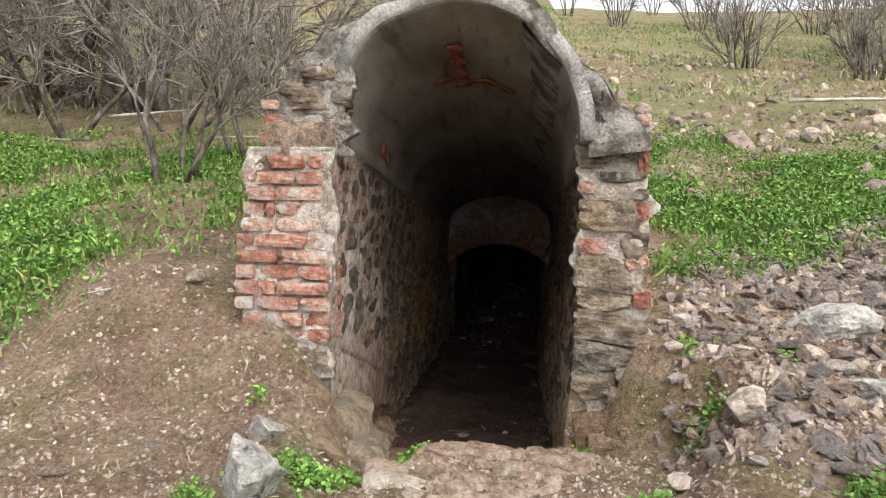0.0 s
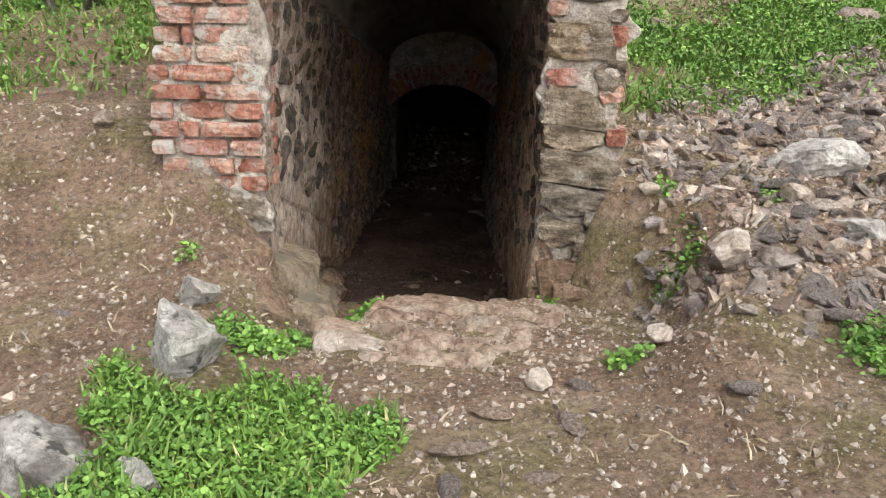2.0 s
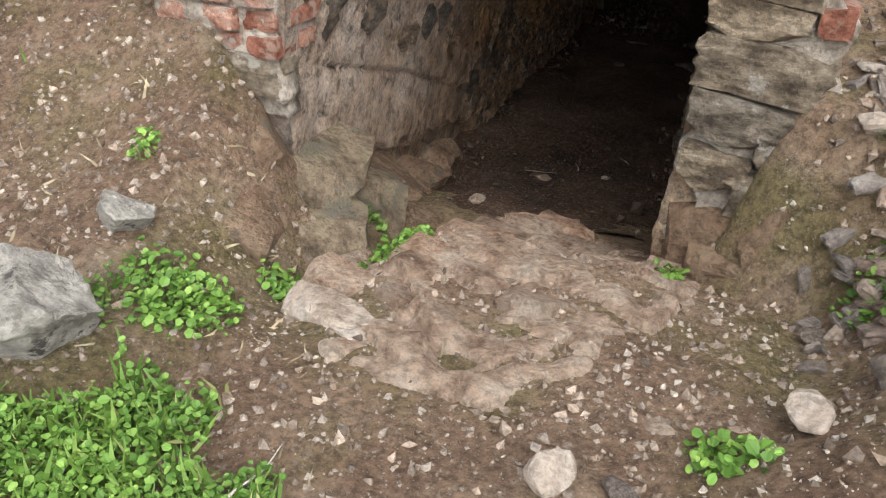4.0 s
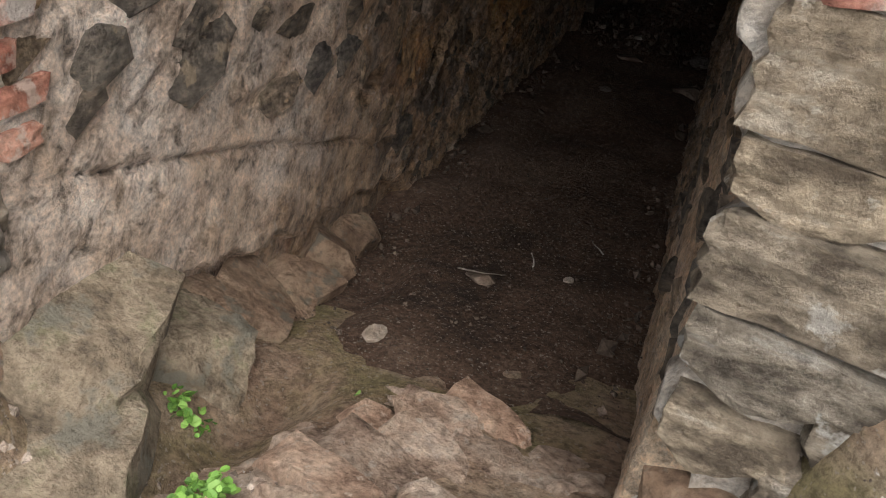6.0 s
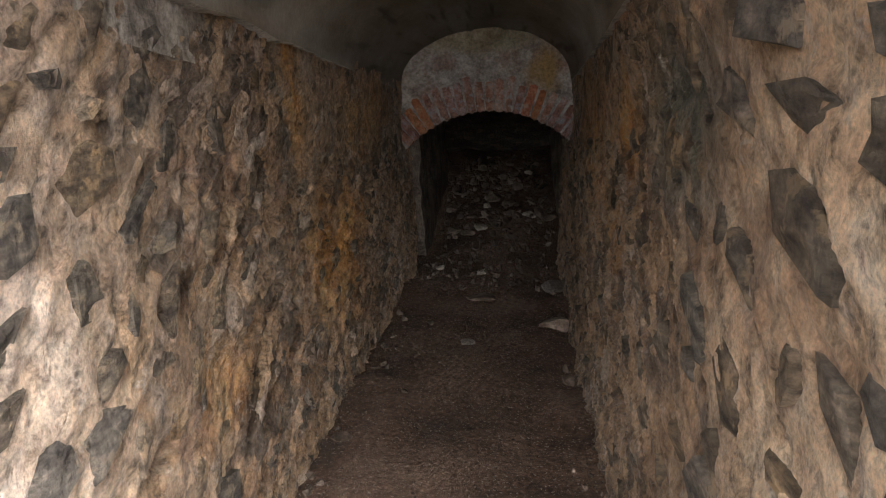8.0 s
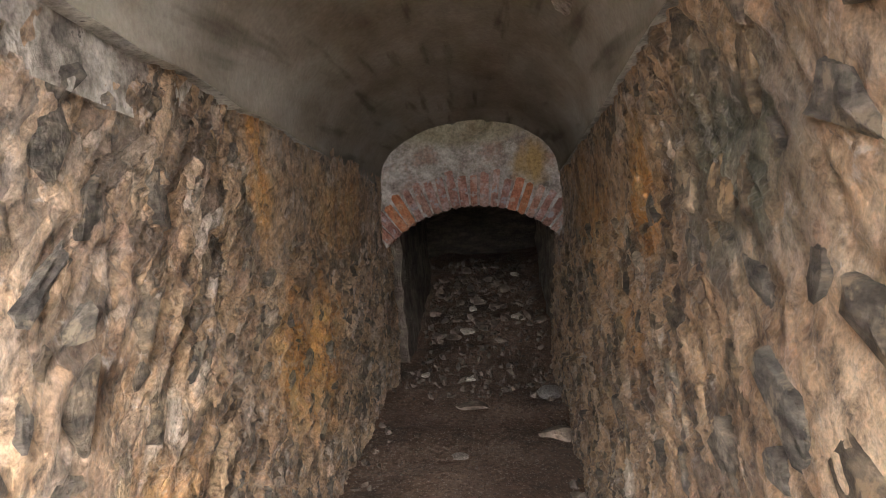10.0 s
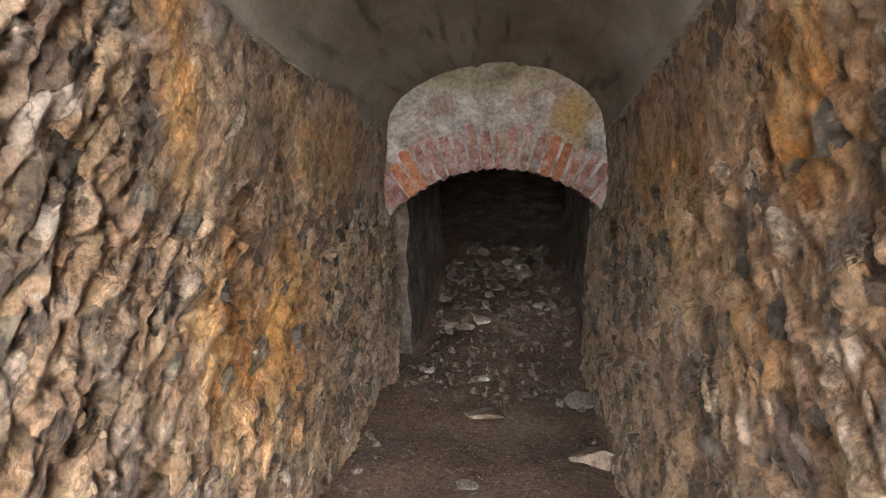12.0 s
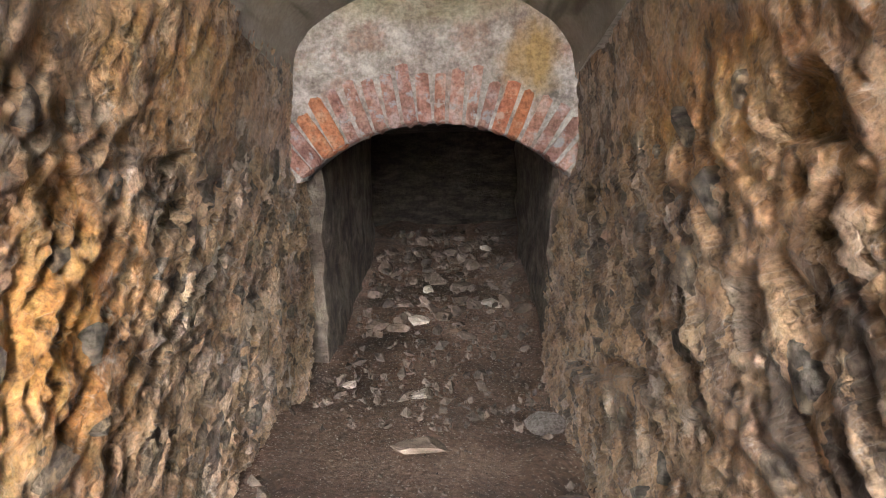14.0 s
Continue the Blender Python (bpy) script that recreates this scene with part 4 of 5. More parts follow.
# ---- red paint on the vault: a bar along the crown and a stroke across ----
def paint(name, pts, wide, label):
    v, f = [], []
    n = len(pts)
    for i, (a, y) in enumerate(pts):
        a0, y0 = pts[max(i - 1, 0)]
        a1, y1 = pts[min(i + 1, n - 1)]
        d = np.array([a1 - a0, y1 - y0])
        d = d / np.linalg.norm(d)
        w = wide * (0.75 + 0.35 * math.sin(i * 1.7))
        for s in (-1, 1):
            aa, yy = a - s * d[1] * w / 0.6, y + s * d[0] * w
            x, z = vault_point(yy, aa)
            nx, nz = math.cos(aa), math.sin(aa)
            v.append((x - nx * 0.012, yy, z - nz * 0.014))
    f = [[2 * i, 2 * i + 1, 2 * i + 3, 2 * i + 2] for i in range(n - 1)]
    ob = thing(name, v, f, PAINT, label, "paint mark", group="red paint marks")
    m = ob.modifiers.new("thick", "SOLIDIFY")
    m.thickness = 0.003
    return ob


paint("paint_mark", [(math.pi * 0.54, 4.02 + 0.06 * i) for i in range(13)], 0.05, "faded red paint bar along the vault")
paint("paint_mark", [(math.pi * (0.36 + 0.02 * i), 4.72 - 0.012 * i + 0.03 * math.sin(i)) for i in range(15)], 0.05, "faded red paint stroke across the vault")
paint("paint_mark", [(math.pi * (0.93 + 0.004 * i), 4.55 + 0.06 * i) for i in range(6)], 0.045, "small red paint smear low on the vault")


# ---- loose rocks ----
ROCKS = [rock_mesh("stone", STONE, 400 + i, (1, 0.8, 0.55), 2, 0.5, 7) for i in range(10)]
SHADED_STONES = [rock_mesh("stone", DARK_CHIPS, 480 + i, (1, 0.8, 0.5), 2, 0.5, 7) for i in range(8)]
FLATS = [rock_mesh("stone", STONE, 440 + i, (1, 0.7, 0.28), 2, 0.4, 8) for i in range(6)]
SHARDS = [rough_block("stone", SHARD, 420 + i, 3, 0.05, 10, 0.08, 3) for i in range(10)]
for me in SHARDS:                                  # flat angular slate, twice as long as it is thick
    me.transform(Matrix.Diagonal((1.9, 1.3, 0.55, 1)))
PALE = [rock_mesh("stone", QUARTZ, 460 + i, (1, 0.8, 0.6), 2, 0.5, 7) for i in range(3)]


def lay(me, x, y, size, label, group, z=None, turn=None, tilt=8, sink=0.12, stretch=(1, 1, 1), name="stone"):
    z = float(ground_z(x, y)) if z is None else z
    low = min(v.co.z for v in me.vertices) * size * stretch[2]
    e = Euler((radians(float(rng.normal(0, tilt))), radians(float(rng.normal(0, tilt))), radians(float(rng.uniform(0, 360)) if turn is None else turn)))
    ob = new(name, me)
    ob.matrix_basis = Matrix.LocRotScale((x, y, z - low - sink * size), e, Vector(stretch) * size)
    return tagged(ob, label, "stone", group)


def big_rock(name, mat, seed, x, y, z, size, turn, label, cuts=6, rough=0.5):
    me = rock_mesh(name, mat, seed, size, 4, rough * 1.6, cuts)
    ob = new(name, me)
    ob.matrix_basis = pose(x, y, z, 0, 0, turn)
    return tagged(ob, label, "rock")


big_rock("rock", LICHEN, 504, -0.8, 2.43, 0.5, (0.1, 0.09, 0.135), 30, "pale grey lichen-covered rock standing on the earth")
big_rock("rock", LICHEN, 502, -0.98, 1.9, 0.43, (0.11, 0.1, 0.1), 10, "dark rock with white lichen spots beside clover")
big_rock("rock", LICHEN, 503, -0.73, 1.88, 0.4, (0.08, 0.035, 0.05), -35, "pale narrow rock half sunk in clover")
big_rock("rock", LICHEN, 509, -0.88, 2.8, 0.55, (0.065, 0.06, 0.06), 20, "rounded grey rock with lichen on the bank")
big_rock("rock", LICHEN, 505, 1.58, 3.7, 0.92, (0.17, 0.1, 0.085), -12, "large grey boulder among rubble")
big_rock("rock", QUARTZ, 506, 1.06, 3.1, 0.66, (0.1, 0.08, 0.075), 20, "ochre-brown block on the rubble edge")
big_rock("rock", STONE, 507, 1.18, 3.0, 0.65, (0.07, 0.06, 0.045), -20, "pale squared stone at the rubble edge")
big_rock("rock", LICHEN, 508, 1.62, 3.26, 0.7, (0.11, 0.08, 0.05), 10, "flat grey stone among rubble")
# bedrock steps by the mouth


def ledge(label, mat, blocks, seed):
    """Bedrock as it breaks out of the ground: blocks that are parts of one outcrop."""
    x0, y0, z0 = blocks[0][:3]
    root = tagged(new("bedrock_outcrop"), label, "rock")
    root.location = (x0, y0, z0 - blocks[0][5] / 2)
    for i, (x, y, z, w, d, h, rx, ry, rz) in enumerate(blocks):
        ob = part("block", rough_block("block", mat, seed + i, 4, 0.05, 10, 0.03, 5), root)
        ob.matrix_basis = Matrix.LocRotScale(Vector((x, y, z)) - root.location, Euler((radians(rx), radians(ry), radians(rz))), (w, d, h))
    return root


ledge("tan and mossy bedrock blocks under the tunnel wall", BEDROCK, [(-0.86, 3.56, 0.31, 0.46, 0.42, 0.34, 4, 20, 20), (-0.78, 3.4, 0.17, 0.46, 0.46, 0.34, 5, 16, 26), (-0.76, 3.86, 0.06, 0.32, 0.3, 0.36, -8, 24, 34)], 531)
ledge("crumbling tan bedrock bank below the brick pier", EARTHROCK, [(-0.98, 3.34, 0.48, 0.44, 0.34, 0.34, 14, 20, -8), (-0.86, 3.16, 0.3, 0.3, 0.34, 0.4, 12, 26, 14), (-1.02, 3.08, 0.38, 0.36, 0.3, 0.28, 14, 20, 4), (-0.76, 3.0, 0.19, 0.2, 0.24, 0.26, 12, 24, 26), (-0.88, 2.84, 0.32, 0.26, 0.22, 0.22, 12, 16, -12)], 541)
ledge("broken rock footing along the tunnel wall", EARTHROCK, [(-0.8, 4.2, 0.0, 0.24, 0.32, 0.22, -14, 34, 14), (-0.78, 4.47, -0.06, 0.2, 0.2, 0.18, -6, 28, -16), (-0.8, 4.7, -0.09, 0.18, 0.22, 0.17, -20, 36, 24), (-0.81, 4.96, -0.14, 0.16, 0.18, 0.16, -4, 26, -8), (-0.82, 4.02, 0.1, 0.24, 0.2, 0.2, -10, 30, 30), (-0.72, 4.34, -0.06, 0.12, 0.14, 0.12, 10, 24, 40)], 551)
ledge("reddish bedrock footing under the slab pier", EARTHROCK, [(0.58, 3.7, 0.3, 0.36, 0.22, 0.3, 4, -6, -8), (0.72, 3.62, 0.42, 0.3, 0.24, 0.3, 4, -8, 10), (0.6, 3.6, 0.26, 0.26, 0.2, 0.2, 8, -6, -14), (0.48, 3.82, 0.14, 0.18, 0.3, 0.34, 0, -8, 6)], 561)
# split bedrock of the threshold: one outcrop whose beds step down into the mouth
def outcrop(name, x0, x1, y0, y1, label, mat):
    nx, ny = int((x1 - x0) / 0.011), int((y1 - y0) / 0.011)
    x, y = np.meshgrid(np.linspace(x0, x1, nx), np.linspace(y0, y1, ny), indexing="ij")
    a = radians(-27)
    u, v = x * math.cos(a) + y * math.sin(a), -x * math.sin(a) + y * math.cos(a)
    v = v + 0.035 * fbm(u * 3, v * 4, 0, 3, 121)
    saw = (v * 5 + 0.5 * vnoise(u * 2.5, np.floor(v * 5), 3, 122)) % 1
    cross = (u * 3 + 1.3 * vnoise(np.floor(v * 5) * 3.1, 0, 0, 123) + 0.2 * vnoise(u * 6, v * 6, 0, 5)) % 1
    d = np.hypot((x - (x0 + x1) / 2) / ((x1 - x0) / 2), (y - (y0 + y1) / 2) / ((y1 - y0) / 2)) + 0.3 * fbm(x * 4, y * 4, 0, 3, 124)
    rim = np.minimum(np.minimum(x - x0, x1 - x), np.minimum(y - y0, y1 - y))
    up = smooth(1.02, 0.78, d) * smooth(0.0, 0.12, rim)
    dust = smooth(0.3, 0.8, fbm(x * 3.2, y * 3.2, 2, 3, 125))
    h = 0.03 * (1 - saw) ** 0.8 + 0.02 * vnoise(np.floor(u * 4.5 + 9), np.floor(v * 5), 1, 126) - 0.02 * np.exp(-((cross - 0.5) / 0.03) ** 2) + 0.011 * fbm(x * 11, y * 11, 0, 4, 127, 0.6)
    z = ground_z(x, y) - 0.06 + up * (0.06 + h * (1 - 0.75 * dust) - 0.012 * dust)
    return thing(name, np.stack([x, y, z], -1).reshape(-1, 3), sheet_faces(nx, ny), mat, label, "rock", kind="structure", shade=False)


PLATES = [rough_block("plate", PINKROCK, 800 + i, 3, 0.08, 10, 0.03, 3) for i in range(9)]
threshold = outcrop("threshold", -0.5, 0.6, 2.6, 4.15, "fractured pinkish bedrock threshold stepping into the tunnel", PINKROCK)
for i in range(11):                                # beds strike obliquely across the way in; each bed breaks into plates
    u, v = -0.52 + 0.12 * float(rng.uniform(0, 1)), 2.74 + 0.125 * i
    while u < 0.5:
        long = float(rng.uniform(0.1, 0.3))
        a = radians(-27)
        x, y = (u + long / 2) * math.cos(a) - (v - 3.35) * math.sin(a), (u + long / 2) * math.sin(a) + (v - 3.35) * math.cos(a) + 3.3
        u += long + 0.02
        edge = max((x + 0.2) / 0.55 if x > -0.2 else (-0.2 - x) / 0.24, 0)
        if edge > 1 or not 2.85 < y < 4.15 or float(rng.uniform()) < 0.15 + 0.5 * max(x, 0) + 0.8 * max(3.25 - y, 0):
            continue                               # buried under trodden dust
        top = float(ground_z(x, y)) + 0.035 - 0.05 * edge + float(rng.normal(0, 0.014))
        ob = part("plate", PLATES[int(rng.integers(9))], threshold)
        ob.matrix_basis = Matrix.LocRotScale((x, y, top - 0.055), Euler((radians(float(rng.normal(-15, 6))), radians(float(rng.normal(3, 7))), a + radians(float(rng.normal(0, 8))))), (long * 1.05, float(rng.uniform(0.1, 0.17)), 0.12))
# a pale long block edging the clover, and a broken one beside it
for x, y, z, w, d, h, rz, mat in ((-0.3, 2.87, 0.27, 0.42, 0.13, 0.16, -24, QUARTZ), (-0.42, 3.06, 0.25, 0.22, 0.14, 0.16, -16, PINKROCK), (-0.08, 2.72, 0.28, 0.16, 0.1, 0.1, -30, PINKROCK)):
    ob = new("rock", rough_block("rock", mat, 830 + int(w * 100), 5, 0.03, 8, 0.05, 8))
    ob.matrix_basis = Matrix.LocRotScale((x, y, z), Euler((radians(-5), radians(4), radians(rz))), (w, d, h))
    tagged(ob, "long pale broken rock edging the clover" if w > 0.3 else "split pinkish rock beside the threshold", "rock")

for x, y, s, pal in ((0.29, 2.53, 0.055, 1), (0.14, 2.33, 0.06, 0), (0.36, 2.31, 0.065, 0), (0.04, 2.16, 0.075, 0), (0.75, 2.84, 0.06, 1), (0.86, 2.33, 0.06, 0), (1.3, 2.7, 0.08, 0), (0.79, 3.24, 0.05, 0), (1.41, 3.42, 0.075, 1), (1.52, 3.4, 0.08, 0),
                     (0.9, 3.72, 0.055, 1), (0.82, 3.5, 0.05, 1), (-1.54, 3.65, 0.06, 1), (-1.34, 2.74, 0.04, 0), (-1.08, 2.57, 0.035, 0), (-1.58, 2.5, 0.055, 0), (2.94, 8.03, 0.11, 1), (2.11, 11.5, 0.13, 0), (2.05, 6.48, 0.08, 0), (0.02, 1.98, 0.06, 0), (0.25, 2.05, 0.05, 0), (0.43, 2.55, 0.05, 0)):
    lay((PALE if pal else FLATS)[int(rng.integers(3))], x, y, s, "pale angular stone lying on bare earth" if pal else "flat brown stone lying on bare earth", "stones on the ground")

# rubble spread on the right bank: larger stones one by one
k = 0
while k < 260:
    x, y = float(rng.uniform(0.85, 3.6)), float(rng.uniform(2.6, 5.6))
    if x < 0.95 + 0.35 * max(y - 3.6, 0) or y > 4.3 + 0.4 * x or y < 2.5 + 0.22 * x or (abs(x - 1.6) < 0.25 and abs(y - 3.72) < 0.18):
        continue
    lay((SHARDS + FLATS)[int(rng.integers(16))], x, y, float(rng.uniform(0.035, 0.08)), "broken grey-brown slate rubble stone", "rubble stones", tilt=22, sink=0.25)
    k += 1
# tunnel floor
for x, y, s, me, flat in ((0.24, 8.8, 0.085, ROCKS[3], 1.0), (0.22, 8.0, 0.12, SHADED_STONES[4], 0.8), (-0.26, 8.45, 0.09, SHADED_STONES[2], 0.5), (-0.3, 9.05, 0.07, PALE[2], 0.35), (-0.62, 9.2, 0.035, PALE[0], 0.7), (-0.78, 8.75, 0.07, SHADED_STONES[6], 0.8), (-0.35, 10.1, 0.07, PALE[0], 0.7), (0.08, 10.4, 0.06, PALE[2], 0.6),
                          (-0.27, 4.88, 0.06, SHADED_STONES[3], 0.7), (0.02, 5.03, 0.022, PALE[0], 1), (-0.42, 4.3, 0.045, PALE[1], 0.6), (-0.74, 6.35, 0.06, SHADED_STONES[5], 0.8), (-0.6, 5.9, 0.045, FLATS[0], 1), (0.24, 6.6, 0.045, SHADED_STONES[1], 1), (0.24, 7.2, 0.05, SHADED_STONES[7], 0.8), (-0.3, 7.6, 0.05, FLATS[3], 1), (-0.55, 7.9, 0.045, SHADED_STONES[0], 0.8)):
    lay(me, x, y, s, "stone lying on the tunnel floor", "tunnel floor stones", float(floor_at(x, y)), stretch=(1, 1, flat), sink=0.18)
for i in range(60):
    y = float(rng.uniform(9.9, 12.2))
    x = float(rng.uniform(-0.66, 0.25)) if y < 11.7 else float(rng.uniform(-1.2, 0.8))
    lay((SHADED_STONES + SHADED_STONES + SHADED_STONES + PALE[:1])[int(rng.integers(25))], x, y, float(rng.uniform(0.025, 0.07)), "grey-brown rubble stone heaped behind the arch", "fallen rubble", float(floor_at(x, y)) + 0.0, tilt=25, sink=0.2)


# ---- small stuff: gravel, grass, clover, straw ----
def scatter_mesh(base_v, base_f, pos, size, seed, tilt=1.0, squash=(0.6, 1.2)):
    r = np.random.default_rng(seed)
    n, m = len(pos), len(base_v)
    q = r.normal(size=(n, 4)) * np.array([1, tilt, tilt, 1])
    q /= np.linalg.norm(q, axis=1)[:, None]
    w, x, y, z = q[:, 0], q[:, 1], q[:, 2], q[:, 3]
    R = np.stack([1 - 2 * (y * y + z * z), 2 * (x * y - z * w), 2 * (x * z + y * w), 2 * (x * y + z * w), 1 - 2 * (x * x + z * z), 2 * (y * z - x * w), 2 * (x * z - y * w), 2 * (y * z + x * w), 1 - 2 * (x * x + y * y)], 1).reshape(n, 3, 3)
    b = base_v[None] * (size[:, None, None] * r.uniform(*squash, (n, 1, 3)))
    v = np.einsum("nij,nkj->nki", R, b) + pos[:, None]
    f = (base_f[None] + (np.arange(n) * m)[:, None, None]).reshape(-1, base_f.shape[1])
    return v.reshape(-1, 3), f


OCTA_V = np.array([[1, 0, 0], [-1, 0, 0], [0, 1, 0], [0, -1, 0], [0, 0, 0.6], [0, 0, -0.6]], float)
OCTA_F = np.array([[0, 2, 4], [2, 1, 4], [1, 3, 4], [3, 0, 4], [2, 0, 5], [1, 2, 5], [3, 1, 5], [0, 3, 5]])


def gravel(name, n, area, size, mat, label, seed, height=ground_z, keep=None):
    r = np.random.default_rng(seed)
    x, y = r.uniform(area[0], area[1], n), r.uniform(area[2], area[3], n)
    if keep is not None:
        ok = keep(x, y, r)
        x, y = x[ok], y[ok]
    z = height(x, y)
    v, f = scatter_mesh(OCTA_V, OCTA_F, np.stack([x, y, z], 1), size[0] + (size[1] - size[0]) * r.uniform(0, 1, len(x)) ** 5, seed)
    return thing(name, v, f, mat, label, "gravel", kind="stuff", shade=False)


def outside(x, y, r):
    return ~((x > -1.15) & (x < 0.66) & (y > 3.55))


def bank_right(x, y, r):
    return (x > 0.78 + 0.35 * np.maximum(y - 3.6, 0) + 0.5 * np.maximum(3.1 - y, 0) + 0.06 * r.normal(size=len(x))) & (y < 4.3 + 0.4 * x + 0.1 * r.normal(size=len(x))) & (y > 2.55 + 0.2 * x + 0.12 * r.normal(size=len(x)))


gravel("gravel", 26000, (-3, 3.2, 1.0, 3.8), (0.003, 0.017), QUARTZ, "pale grit and small pebbles strewn over bare earth", 1, keep=outside)
gravel("gravel", 26000, (-3, 3.2, 0.8, 4.4), (0.003, 0.024), CHIPS, "brown grit and small pebbles strewn over bare earth", 2, keep=outside)
gravel("gravel", 6500, (0.8, 3.6, 2.4, 5.6), (0.012, 0.055), CHIPS, "small slate chips between rubble stones", 3, keep=bank_right)
gravel("gravel", 3000, (1, 10, 5.5, 16), (0.02, 0.08), CHIPS, "scattered slate chips on the hillside", 4)
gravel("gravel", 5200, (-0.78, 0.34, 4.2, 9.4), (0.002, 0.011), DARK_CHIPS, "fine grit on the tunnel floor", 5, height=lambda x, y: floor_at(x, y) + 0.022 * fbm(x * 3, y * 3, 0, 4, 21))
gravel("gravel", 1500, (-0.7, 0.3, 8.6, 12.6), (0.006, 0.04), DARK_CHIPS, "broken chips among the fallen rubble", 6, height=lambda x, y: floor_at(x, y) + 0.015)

# larger broken stones past the ones laid singly
def rubble(n, area, size, label, seed, height=ground_z, keep=None, mat=CHIPS, flat=None):
    me = flat or ROCKS[seed % 10]
    bv = np.zeros(len(me.vertices) * 3)
    me.vertices.foreach_get("co", bv)
    bf = np.array([p.vertices[:] for p in me.polygons])
    r = np.random.default_rng(seed)
    x, y = r.uniform(area[0], area[1], n), r.uniform(area[2], area[3], n)
    if keep is not None:
        ok = keep(x, y, r)
        x, y = x[ok], y[ok]
    v, f = scatter_mesh(bv.reshape(-1, 3), bf, np.stack([x, y, height(x, y)], 1), r.uniform(*size, len(x)), seed, 0.4)
    return thing("rubble", v, f, mat, label, "rubble", kind="stuff", shade=False)


for i in range(4):
    rubble(950, (0.75, 4.2, 2.6, 6.0), (0.02, 0.055), "broken grey slate rubble heaped on the bank", 3 + 11 * i, keep=bank_right, mat=LOOSE_SHARD, flat=SHARDS[i])
rubble(160, (1, 9, 5.8, 16), (0.05, 0.15), "weathered stones on the grassy hillside", 5)
rubble(120, (1.2, 5.5, 7.6, 9.6), (0.04, 0.12), "band of broken stones across the hillside", 6)
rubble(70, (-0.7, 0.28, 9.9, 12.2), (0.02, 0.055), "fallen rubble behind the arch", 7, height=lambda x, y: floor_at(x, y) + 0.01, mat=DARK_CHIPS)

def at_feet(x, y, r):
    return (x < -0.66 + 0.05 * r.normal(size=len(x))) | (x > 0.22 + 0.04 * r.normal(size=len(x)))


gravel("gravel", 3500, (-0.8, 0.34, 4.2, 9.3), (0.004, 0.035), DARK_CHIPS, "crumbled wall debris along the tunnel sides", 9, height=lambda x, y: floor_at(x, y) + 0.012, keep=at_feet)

BLADE_V = np.array([[-0.09, 0, 0], [0.09, 0, 0], [-0.06, 0.14, 0.55], [0.06, 0.14, 0.55], [0, 0.5, 0.95]], float)
BLADE_F = np.array([[0, 1, 3], [0, 3, 2], [2, 3, 4]])
LEAF_V = np.array([[0, 0, 0], [0.42, 0.35, 0.12], [0.36, 0.85, 0.16], [0, 1.05, 0.05], [-0.36, 0.85, 0.16], [-0.42, 0.35, 0.12]], float)
LEAF_F = np.array([[0, 1, 2], [0, 2, 3], [0, 3, 4], [0, 4, 5]])


def planted(name, base_v, base_f, pos, size, mat, label, seed, lean=0.35, group=""):
    """Blades or leaves stood on their points, turned at random round z and leaned a little."""
    r = np.random.default_rng(seed)
    n, m = len(pos), len(base_v)
    a, t, b = r.uniform(0, 2 * np.pi, n), r.normal(0, lean, n), r.normal(0, lean, n)
    v = base_v[None] * size[:, None, None] * r.uniform(0.75, 1.25, (n, 1, 3))
    x, y, z = v[..., 0], v[..., 1], v[..., 2]
    y, z = y * np.cos(t)[:, None] - z * np.sin(t)[:, None], y * np.sin(t)[:, None] + z * np.cos(t)[:, None]
    x, z = x * np.cos(b)[:, None] - z * np.sin(b)[:, None], x * np.sin(b)[:, None] + z * np.cos(b)[:, None]
    x, y = x * np.cos(a)[:, None] - y * np.sin(a)[:, None], x * np.sin(a)[:, None] + y * np.cos(a)[:, None]
    v = np.stack([x, y, z], -1) + pos[:, None]
    f = (base_f[None] + (np.arange(n) * m)[:, None, None]).reshape(-1, 3)
    return thing(name, v.reshape(-1, 3), f, mat, label, "plants", group, kind="stuff", shade=False)


def patch(n, area, mask, seed, lift=0.0):
    r = np.random.default_rng(seed)
    x, y = r.uniform(area[0], area[1], n), r.uniform(area[2], area[3], n)
    rim = np.minimum(np.minimum(x - area[0], area[1] - x), np.minimum(y - area[2], area[3] - y)) / (0.16 * min(area[1] - area[0], area[3] - area[2]))
    ok = mask(x, y) * smooth(0, 1, rim + 0.5 * fbm(x * 0.9, y * 0.9, 3, 3, 91)) > r.uniform(0, 1, n)
    x, y = x[ok], y[ok]
    return np.stack([x, y, ground_z(x, y) - 0.004 + lift * r.uniform(0, 1, len(x))], 1), r


def not_mouth(x, y):
    return 1.0 - ((x > -1.32) & (x < 0.78) & (y > 3.3) & (y < 9.0))


def clump(x, y, s, seed, lo=-0.1, hi=0.35):
    return smooth(lo, hi, fbm(x * s, y * s, 0, 3, seed))


def left_green(x, y):
    edge = y - np.maximum(2.8 + 1.5 * (x + 2.3), 2.4) + 0.5 * fbm(x * 1.5, y * 1.5, 0, 3, 5)
    return smooth(-0.1, 0.6, edge) * smooth(7.2, 5.6, y) * (0.12 + 0.88 * clump(x, y, 2.0, 11, -0.45, 0.2)) * not_mouth(x, y) * (x < -1.2)


def right_green(x, y):
    edge = y - np.maximum(4.15 + 0.3 * (x - 0.8), 3.7) + 0.35 * fbm(x * 1.8, y * 1.8, 0, 3, 6)
    return smooth(-0.05, 0.4, edge) * smooth(8.6, 6.6, y + 0.4 * vnoise(x, y, 2, 4)) * (0.12 + 0.88 * clump(x, y, 1.8, 12, -0.45, 0.2)) * not_mouth(x, y) * (x > 0.7)


